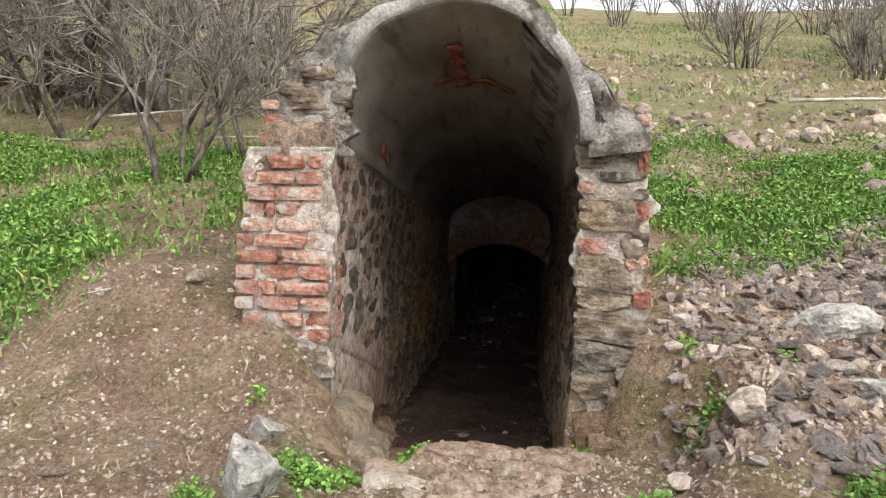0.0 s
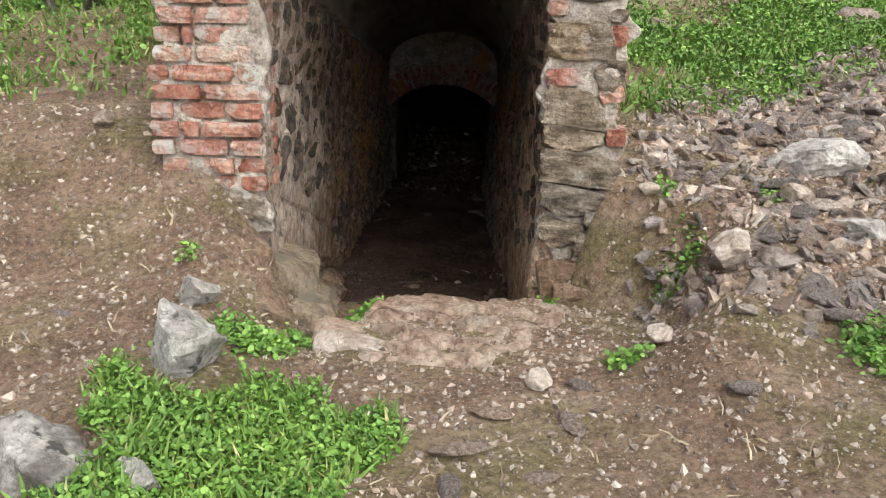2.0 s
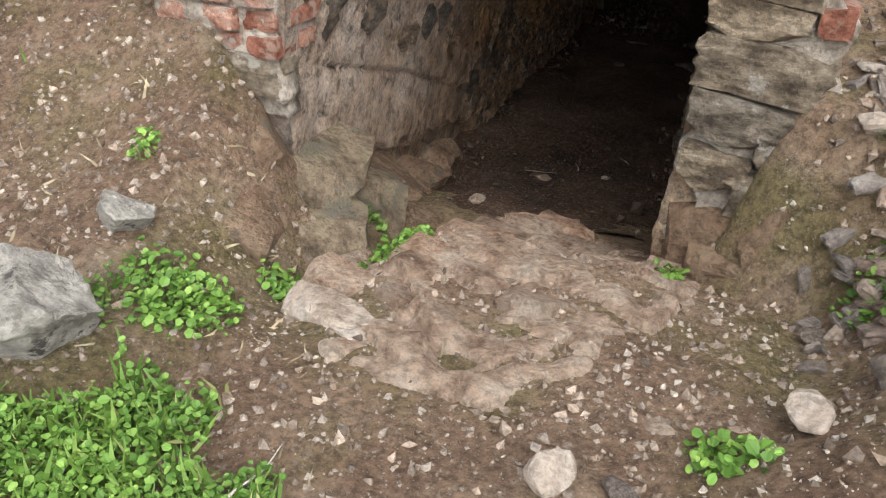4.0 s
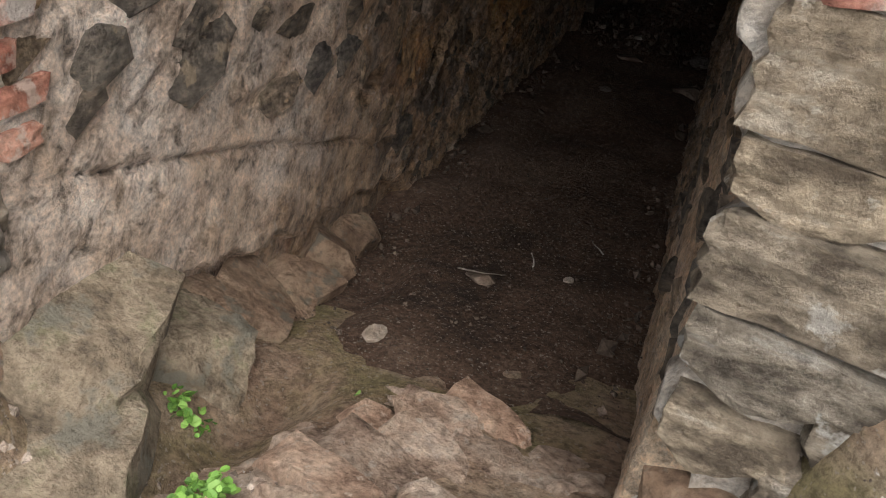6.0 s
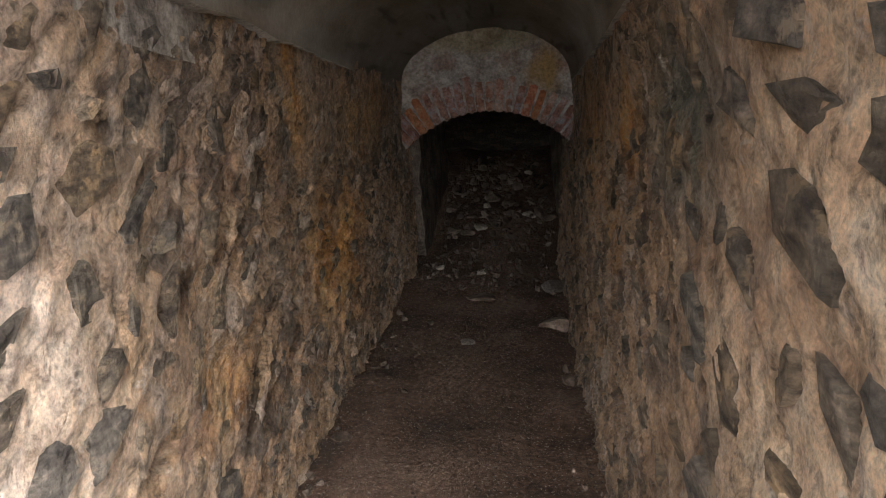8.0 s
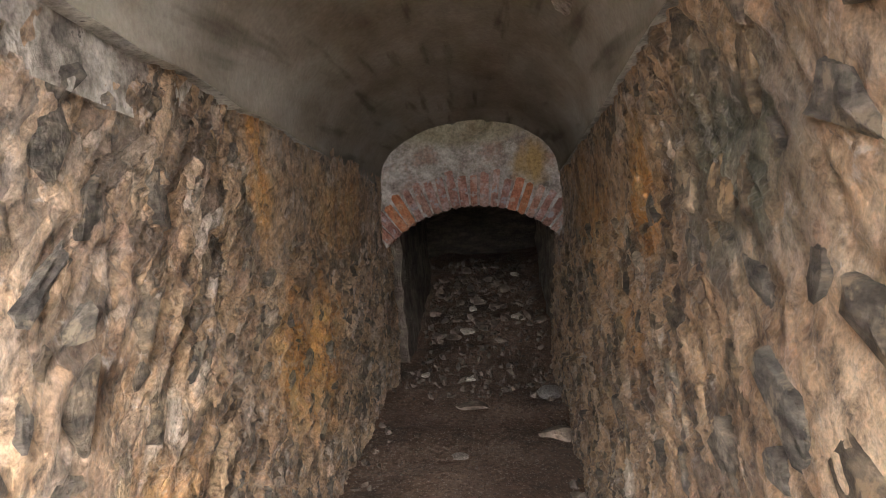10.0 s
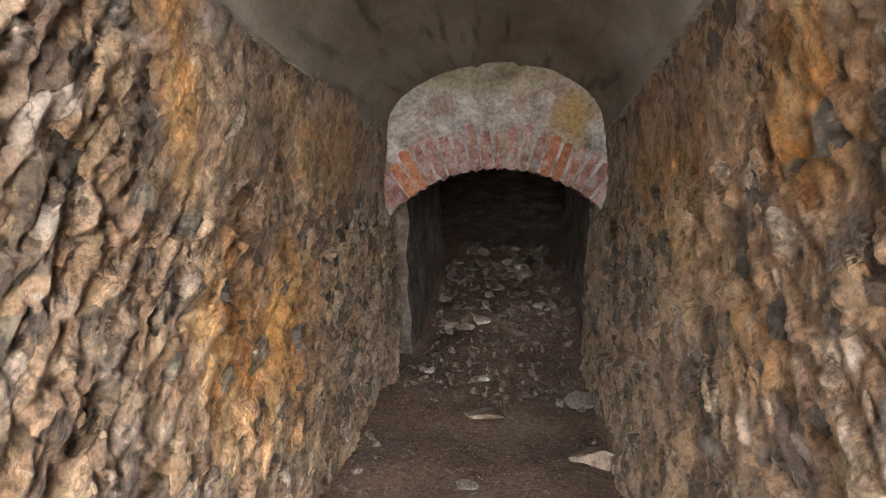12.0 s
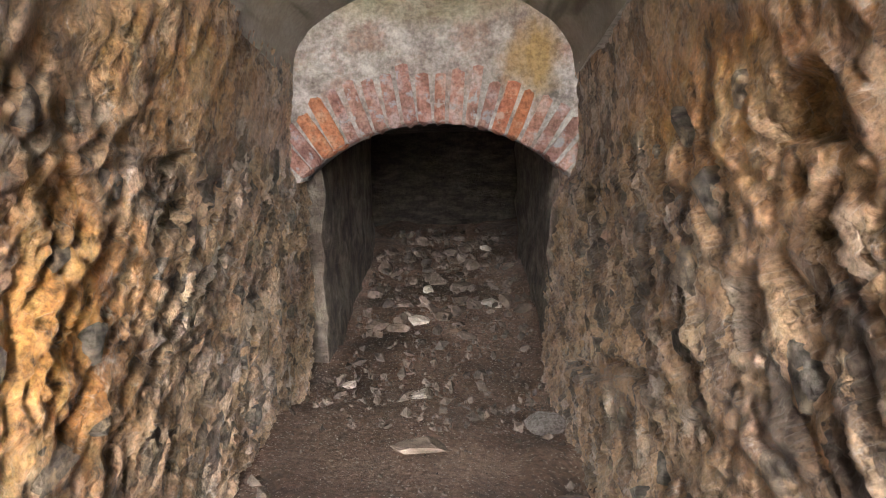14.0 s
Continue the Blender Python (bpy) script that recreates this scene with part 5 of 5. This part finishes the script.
def hill_green(x, y):
    return (0.06 + 0.5 * clump(x, y, 0.45, 13)) * not_mouth(x, y)


def fore_green(x, y):
    d = np.hypot((x + 0.55) / 0.42, (y - 2.02) / 0.5)
    return smooth(1.15, 0.75, d + 0.35 * fbm(x * 5, y * 5, 0, 3, 14)) * (np.hypot((x + 0.78) / 0.16, (y - 2.4) / 0.13) > 1)


def gully_green(x, y):
    out = 0
    for cx_, cy_, rad in ((-0.44, 3.3, 0.11), (-0.36, 3.42, 0.07), (-0.54, 3.02, 0.1), (-0.66, 2.7, 0.15), (-0.6, 3.7, 0.05), (0.92, 3.3, 0.1), (0.88, 3.5, 0.06), (0.6, 2.68, 0.08), (1.4, 2.5, 0.2), (1.75, 2.75, 0.16), (0.42, 3.5, 0.04), (-1.0, 3.05, 0.05), (1.3, 3.42, 0.05), (2.3, 3.4, 0.25), (-0.33, 3.98, 0.04)):
        out = np.maximum(out, smooth(1.1, 0.6, np.hypot(x - cx_, y - cy_) / rad))
    return out * 0.8


for i, (area, n, mask, bl, lf) in enumerate((((-9.5, -1.2, 1.6, 8.0), 190000, left_green, (0.03, 0.1), (0.014, 0.034)), ((0.5, 8.5, 3.3, 10.0), 190000, right_green, (0.03, 0.09), (0.014, 0.034)))):
    p, r = patch(n, area, mask, 20 + i)
    planted("grass", BLADE_V, BLADE_F, p, r.uniform(*bl, len(p)), GRASS, "lush green spring grass on the bank", 30 + i)
    p, r = patch(int(n * 0.9), area, mask, 40 + i, 0.07)
    planted("clover", LEAF_V, LEAF_F, p, r.uniform(*lf, len(p)), CLOVER, "bright green low leafy weeds on the bank", 50 + i, 0.5)
p, r = patch(30000, (-12, 12, -9, 4), lambda x, y: 0.8 * clump(x, y, 0.6, 15, 0.05, 0.5) * smooth(2.2, 3.6, np.hypot(x, y - 1.5)) * not_mouth(x, y), 29)
planted("grass", BLADE_V, BLADE_F, p, r.uniform(0.03, 0.1, len(p)), GRASS, "scattered grass tufts round the path", 39)
p, r = patch(110000, (-12, 14, 6.5, 30), hill_green, 23)
planted("grass", BLADE_V * np.array([2, 1, 1]), BLADE_F, p, r.uniform(0.03, 0.09, len(p)), GRASS, "thin grass on the hillside", 33)
p, r = patch(80000, (-12, 14, 5.5, 30), lambda x, y: 0.6 * clump(x, y, 0.7, 19) * not_mouth(x, y), 24)
planted("dry_grass", BLADE_V * np.array([1.2, 1, 1]), BLADE_F, p, r.uniform(0.04, 0.14, len(p)), STRAW, "dry straw-coloured grass on the hillside", 34, 0.7)
p, r = patch(50000, (-1.3, 0.45, 1.2, 2.9), fore_green, 25, 0.06)
planted("clover", LEAF_V, LEAF_F, p, r.uniform(0.008, 0.022, len(p)), CLOVER, "bright green clover patch by the path", 35, 0.45)
p, r = patch(18000, (-1.3, 0.45, 1.2, 2.9), fore_green, 26)
planted("grass", BLADE_V, BLADE_F, p, r.uniform(0.03, 0.09, len(p)), GRASS, "short grass among clover by the path", 36)
p, r = patch(110000, (-1.1, 2.6, 2.2, 4.1), gully_green, 27, 0.05)
planted("weeds", LEAF_V, LEAF_F, p, r.uniform(0.01, 0.027, len(p)), CLOVER, "green weeds sprouting between stones", 37, 0.5)
p, r = patch(14000, (-3, 3, 1.2, 3.8), lambda x, y: 0.5 * clump(x, y, 2.5, 17) * not_mouth(x, y), 28)
planted("dry_grass", BLADE_V * np.array([0.5, 1, 0.5]), BLADE_F, p, r.uniform(0.03, 0.1, len(p)), STRAW, "dry straw bits on bare earth", 38, 1.2)


# ---- bare trees and shrubs ----
def limb_mesh(name, segs, mat, sides=5):
    p0, p1 = np.array([g[0] for g in segs]), np.array([g[1] for g in segs])
    rad = np.array([[g[2], g[3]] for g in segs])
    d = (p1 - p0) / (np.linalg.norm(p1 - p0, axis=1) + 1e-9)[:, None]
    u = np.cross(d, [0.3, 0.2, 0.93])
    u /= np.linalg.norm(u, axis=1)[:, None] + 1e-9
    w = np.cross(d, u)
    a = 2 * np.pi * np.arange(sides) / sides
    ring = np.cos(a)[None, :, None] * u[:, None] + np.sin(a)[None, :, None] * w[:, None]
    v = np.stack([p0[:, None] + ring * rad[:, 0, None, None], p1[:, None] + ring * rad[:, 1, None, None]], 1).reshape(-1, 3)
    k = np.arange(sides)
    f = np.stack([k, (k + 1) % sides, sides + (k + 1) % sides, sides + k], 1)
    return mesh_of(name, v, (f[None] + (np.arange(len(segs)) * 2 * sides)[:, None, None]).reshape(-1, 4), mat)


def tube_mesh(name, pts, radii, mat, sides=7):
    """One connected tube through points, closed at the tip."""
    pts, radii = np.array(pts, float), np.array(radii, float)
    d = np.gradient(pts, axis=0)
    d /= np.linalg.norm(d, axis=1)[:, None] + 1e-9
    u = np.cross(d, [0.31, 0.93, 0.2])
    u /= np.linalg.norm(u, axis=1)[:, None] + 1e-9
    w = np.cross(d, u)
    a = 2 * np.pi * np.arange(sides) / sides
    v = pts[:, None] + radii[:, None, None] * (np.cos(a)[None, :, None] * u[:, None] + np.sin(a)[None, :, None] * w[:, None])
    n, f = len(pts), []
    for i in range(n - 1):
        f += [[i * sides + k, i * sides + (k + 1) % sides, (i + 1) * sides + (k + 1) % sides, (i + 1) * sides + k] for k in range(sides)]
    f += [list(range(sides))[::-1], [(n - 1) * sides + k for k in range(sides)]]
    return mesh_of(name, v.reshape(-1, 3), f, mat)


def grow(segs, p, d, rad, length, depth, r, spread, droop, shrink=0.72, bits=4, main=None):
    p, d = np.array(p, float), np.array(d, float)
    step = length / bits
    for i in range(bits):
        d = d + r.normal(0, 0.16, 3) + np.array([0, 0, droop])
        d /= np.linalg.norm(d)
        q = p + d * step
        ra, rb = rad * (1 - 0.5 * i / bits), rad * (1 - 0.5 * (i + 1) / bits)
        if main is None:
            segs.append((p, q, ra, rb))
        else:
            main.append((q, rb))
        p = q
        if depth > 0 and (i > 0 or depth < 3):
            for _ in range(1 if depth < 2 else int(r.integers(1, 3))):
                nd = d + r.normal(0, spread, 3)
                grow(segs, p, nd / np.linalg.norm(nd), max(rb * 0.68, 0.0045), length * shrink * float(r.uniform(0.6, 1.05)), depth - 1, r, spread, droop, shrink, bits)


def bare_tree(name, x, y, height, stems, seed, depth, label, spread=0.55, rad=0.05, lean=0.35, droop=0.02, group=""):
    r = np.random.default_rng(seed)
    z = float(ground_z(x, y)) - 0.05
    root = tagged(new(name), label, "tree" if depth > 2 else "shrub", group)
    root.location = (x, y, z)
    crown = []
    for s in range(stems):
        a = 2 * math.pi * (s + r.uniform(0, 0.7)) / stems
        d = np.array([math.cos(a) * lean * r.uniform(0.4, 1.3), math.sin(a) * lean * r.uniform(0.4, 1.3), 1])
        foot = (0.06 * math.cos(a) * stems ** 0.5, 0.06 * math.sin(a) * stems ** 0.5, 0)
        thick = rad * r.uniform(0.7, 1.1)
        main = [(np.array(foot), thick)]
        grow(crown, foot, d / np.linalg.norm(d), thick, height * 0.5 * r.uniform(0.8, 1.15), depth, r, spread, droop, main=main)
        part("stem", tube_mesh("stem", [m[0] for m in main], [m[1] for m in main], BARK), root)
    if crown:
        tagged(part("crown", limb_mesh("crown", crown, TWIG, 4), root, "tangle of thin bare branches"), kind="stuff")
    return root


for i, (x, y, h, st, rad, de) in enumerate(((-3.9, 7.7, 3.4, 4, 0.07, 4), (-4.7, 8.1, 3.2, 3, 0.065, 4), (-5.6, 8.5, 3.2, 3, 0.08, 4), (-5.6, 7.0, 2.8, 4, 0.05, 4), (-7.0, 9.5, 3.6, 3, 0.07, 4), (-3.1, 9.6, 3.0, 4, 0.05, 4), (-8.0, 12.0, 4.0, 3, 0.08, 4), (-4.4, 12.5, 3.6, 4, 0.06, 4), (-2.2, 13.5, 3.0, 4, 0.05, 3))):
    bare_tree("tree", x, y, h, st, 600 + i, de, "bare spring tree with tangled grey branches on the bank", 0.6, rad * 1.25, 0.55, 0.01, "bare trees on the bank")
for i, (x, y, h, st) in enumerate(((-3.2, 7.0, 2.4, 4), (-4.2, 6.8, 2.2, 3), (-5.0, 7.6, 2.6, 4), (-2.7, 8.2, 2.4, 4), (-6.2, 7.9, 2.6, 4))):
    bare_tree("sapling", x, y, h, st, 650 + i, 3, "bare grey sapling in brown leaf litter", 0.5, 0.032, 0.6, 0.0, "saplings")
bare_tree("sapling", -2.42, 5.25, 2.3, 5, 640, 3, "bare multi-stemmed sapling rising from the grass", 0.32, 0.025, 0.35, 0.05)
bare_tree("sapling", -2.15, 6.0, 1.8, 4, 641, 3, "bare grey sapling with long thin shoots", 0.35, 0.02, 0.4, 0.03)
for i, (x, y, h, st, de) in enumerate(((5.2, 12.3, 1.7, 9, 2), (6.9, 13.6, 2.4, 8, 3), (8.1, 15.2, 2.6, 8, 3), (7.6, 12.2, 2.0, 9, 2), (9.3, 13.8, 2.6, 8, 3), (4.6, 22.0, 2.8, 8, 3), (2.6, 24.0, 2.8, 8, 3), (3.75, 13.9, 2.0, 12, 2), (6.2, 15.7, 2.6, 8, 3), (5.6, 13.2, 1.6, 9, 2), (7.2, 20.5, 3.0, 9, 3), (3.2, 28, 3.4, 8, 3), (6.0, 27, 3.5, 8, 3), (9.5, 25, 3.5, 9, 3), (8.5, 17.5, 2.6, 8, 3), (11, 21, 3.2, 8, 3), (1.5, 31, 3.4, 7, 3), (5.0, 33, 3.6, 8, 3), (8.0, 31, 3.6, 8, 3), (12.5, 30, 3.8, 8, 3), (13.5, 25, 3.5, 8, 3), (4.6, 18.5, 1.8, 9, 2), (10.2, 18.2, 2.8, 7, 3), (-1, 33, 3.4, 7, 3), (15, 33, 3.8, 8, 3), (10.5, 34, 3.8, 8, 3))):
    bare_tree("shrub", x, y, h, st, 660 + i, de, "leafless grey-brown shrub on the hillside", 0.3, 0.022, 0.4, 0.03, "hillside shrubs")


def stick(x, y, length, turn, rad, label, z=None, seed=0, mat=None, lift=0.01):
    r = np.random.default_rng(seed)
    p, d = np.array([0.0, 0, 0]), np.array([1.0, 0, 0])
    pts = [p]
    for i in range(7):
        d = d + r.normal(0, 0.14, 3) * np.array([1, 1, 0.25])
        d /= np.linalg.norm(d)
        p = p + d * length / 7
        pts.append(p)
    ob = new("stick", tube_mesh("stick", pts, [rad * (1 - 0.09 * i) for i in range(8)], mat or DEADWOOD, 6))
    ob.matrix_basis = pose(x, y, (float(ground_z(x, y)) if z is None else z) + lift, 0, 0, turn)
    return tagged(ob, label, "stick", "fallen sticks")


stick(-1.95, 3.55, 0.3, 255, 0.007, "pale crooked stick on the bank", seed=1)
stick(-3.9, 7.0, 1.1, -40, 0.02, "pale dead branch under the trees", seed=2, lift=0.1)
stick(3.2, 9.6, 2.4, 8, 0.025, "pale fallen branch on the hillside", seed=3, lift=0.15)
stick(-2.6, 6.4, 0.9, 10, 0.012, "thin dead branch in the grass", seed=4, lift=0.06)
stick(-0.35, 4.86, 0.17, 12, 0.004, "thin dark twig on the tunnel floor", float(floor_z(4.86)), 5, BARK, 0.03)
stick(-0.12, 5.05, 0.1, 80, 0.004, "short pale twig on the tunnel floor", float(floor_z(5.05)), 6, None, 0.02)
stick(0.1, 5.3, 0.12, 120, 0.003, "short pale twig on the tunnel floor", float(floor_z(5.3)), 7, None, 0.02)
stick(-0.22, 2.25, 0.16, 100, 0.003, "dry pale stalk in the clover", seed=8, lift=0.05)
for i in range(14):
    x, y = float(rng.uniform(-7, -2.5)), float(rng.uniform(6.2, 9.5))
    stick(x, y, float(rng.uniform(0.5, 1.6)), float(rng.uniform(0, 360)), 0.014, "grey fallen branch in leaf litter", seed=20 + i, mat=TWIG, lift=0.05)


# ---- stones set in the tunnel walls ----
SET_STONES = [face_stone_mesh("stone", SLATE, 700 + i) for i in range(18)]
# the large ones, one by one: y, z, length, height, rise inwards in degrees
LEFT_STONES = [(3.84, 0.9, 0.16, 0.11, 18), (3.77, 0.81, 0.13, 0.055, 35), (4.15, 0.79, 0.28, 0.13, 26), (4.18, 0.91, 0.25, 0.075, 30), (4.47, 1.0, 0.26, 0.13, 10), (3.95, 1.02, 0.17, 0.12, 24), (4.94, 0.9, 0.13, 0.13, 50), (4.43, 0.83, 0.11, 0.055, 40), (4.5, 0.59, 0.2, 0.09, 12), (4.9, 0.62, 0.18, 0.09, 24),
               (4.69, 0.9, 0.15, 0.05, 36), (5.08, 1.12, 0.2, 0.12, 12), (4.79, 1.05, 0.18, 0.1, 28), (5.22, 1.0, 0.28, 0.05, 24), (5.44, 1.13, 0.17, 0.1, 40), (5.6, 0.89, 0.18, 0.075, 42), (5.95, 0.92, 0.18, 0.07, 58), (5.38, 0.57, 0.2, 0.075, 50), (5.73, 1.12, 0.12, 0.15, 15)]
RIGHT_STONES = [(4.6, 1.08, 0.33, 0.12, 4), (4.2, 1.03, 0.38, 0.125, 12), (4.11, 1.2, 0.26, 0.11, 6), (4.61, 1.225, 0.24, 0.075, 6), (4.27, 1.31, 0.3, 0.08, 4), (4.36, 1.2, 0.13, 0.085, 20), (4.03, 0.81, 0.18, 0.1, 24), (4.34, 0.93, 0.12, 0.045, 20), (4.46, 0.87, 0.2, 0.085, 22), (3.88, 1.0, 0.18, 0.12, 18),
                (3.86, 0.76, 0.22, 0.13, 10), (3.9, 1.22, 0.15, 0.12, 12), (4.2, 0.68, 0.2, 0.08, 18), (4.86, 0.94, 0.2, 0.07, 26), (4.95, 1.2, 0.22, 0.1, 10), (5.1, 0.75, 0.24, 0.09, 22), (4.1, 1.42, 0.24, 0.1, 5)]


def set_stone(wall, side, r, y, z, w, h, rise, proud):
    x = float(left_x(y, z) if side < 0 else right_x(y, z)) - side * (0.02 * float(fbm(y * 2.2, z * 2.8, side * 3, 2, 31)) + proud)
    ob = new("stone", SET_STONES[int(r.integers(18))])
    ob.parent = wall
    ob.matrix_basis = Matrix.LocRotScale((x, y, z), Euler((0, radians(rise * side), radians(90 if side < 0 else -90) + float(r.normal(0, 0.05)))).to_quaternion(), (w, 0.05, h))


def set_stones(wall, side, y0, y1, chosen, limit, seed):
    r = np.random.default_rng(seed)
    taken = []
    for y, z, w, h, rise in chosen:
        set_stone(wall, side, r, y, z, w * 0.96, h * 0.98, rise, 0.003)
        taken.append((y, z, w / 2, h / 2))
    for w, y, z, a, b, rise, depth in HOLLOWS:
        if w == side:
            taken.append((y, z, a, b))
    made, tries = len(chosen), 0
    while made < limit and tries < 5000:
        tries += 1
        y = y0 + (y1 - y0) * float(r.uniform(0, 1)) ** 1.25
        z = float(r.uniform(-0.2, 1.72))
        near = 1.0 - float(smooth(5.0, 6.2, y))
        w = float(r.uniform(0.06, 0.15)) * (1 + 0.5 * near)
        h = w * float(r.uniform(0.35, 0.8))
        foot = np.interp(y, [3.4, 4.2, 5.2, 5.6], [0.88, 0.74, 0.42, -0.4]) if side < 0 else np.interp(y, [3.6, 5, 6], [0.5, 0.2, -0.3])
        if z < max(foot, float(floor_z(y)) + 0.06) or z > float(spring_z(y)) - 0.06 or (y > 6.3 and z > float(spring_z(y)) - 0.45):
            continue
        if float(r.uniform()) < (0.6 if y > 6.2 else 0.6 if side > 0 else 0.2):
            continue
        gap = 0.02 + 0.05 * (1 - near)
        if any(abs(y - a) < (w / 2 + c + gap) * 0.95 and abs(z - b) < (h / 2 + d + gap) * 0.95 for a, b, c, d in taken):
            continue
        set_stone(wall, side, r, y, z, w, h, float(r.normal(30, 18)), 0.002 + float(r.uniform(-0.006, 0.004)))
        taken.append((y, z, w / 2, h / 2))
        made += 1


set_stones(wall_left, -1, 3.62, 9.1, LEFT_STONES, 270, 1)
set_stones(wall_right, 1, 3.8, 9.1, RIGHT_STONES, 250, 2)
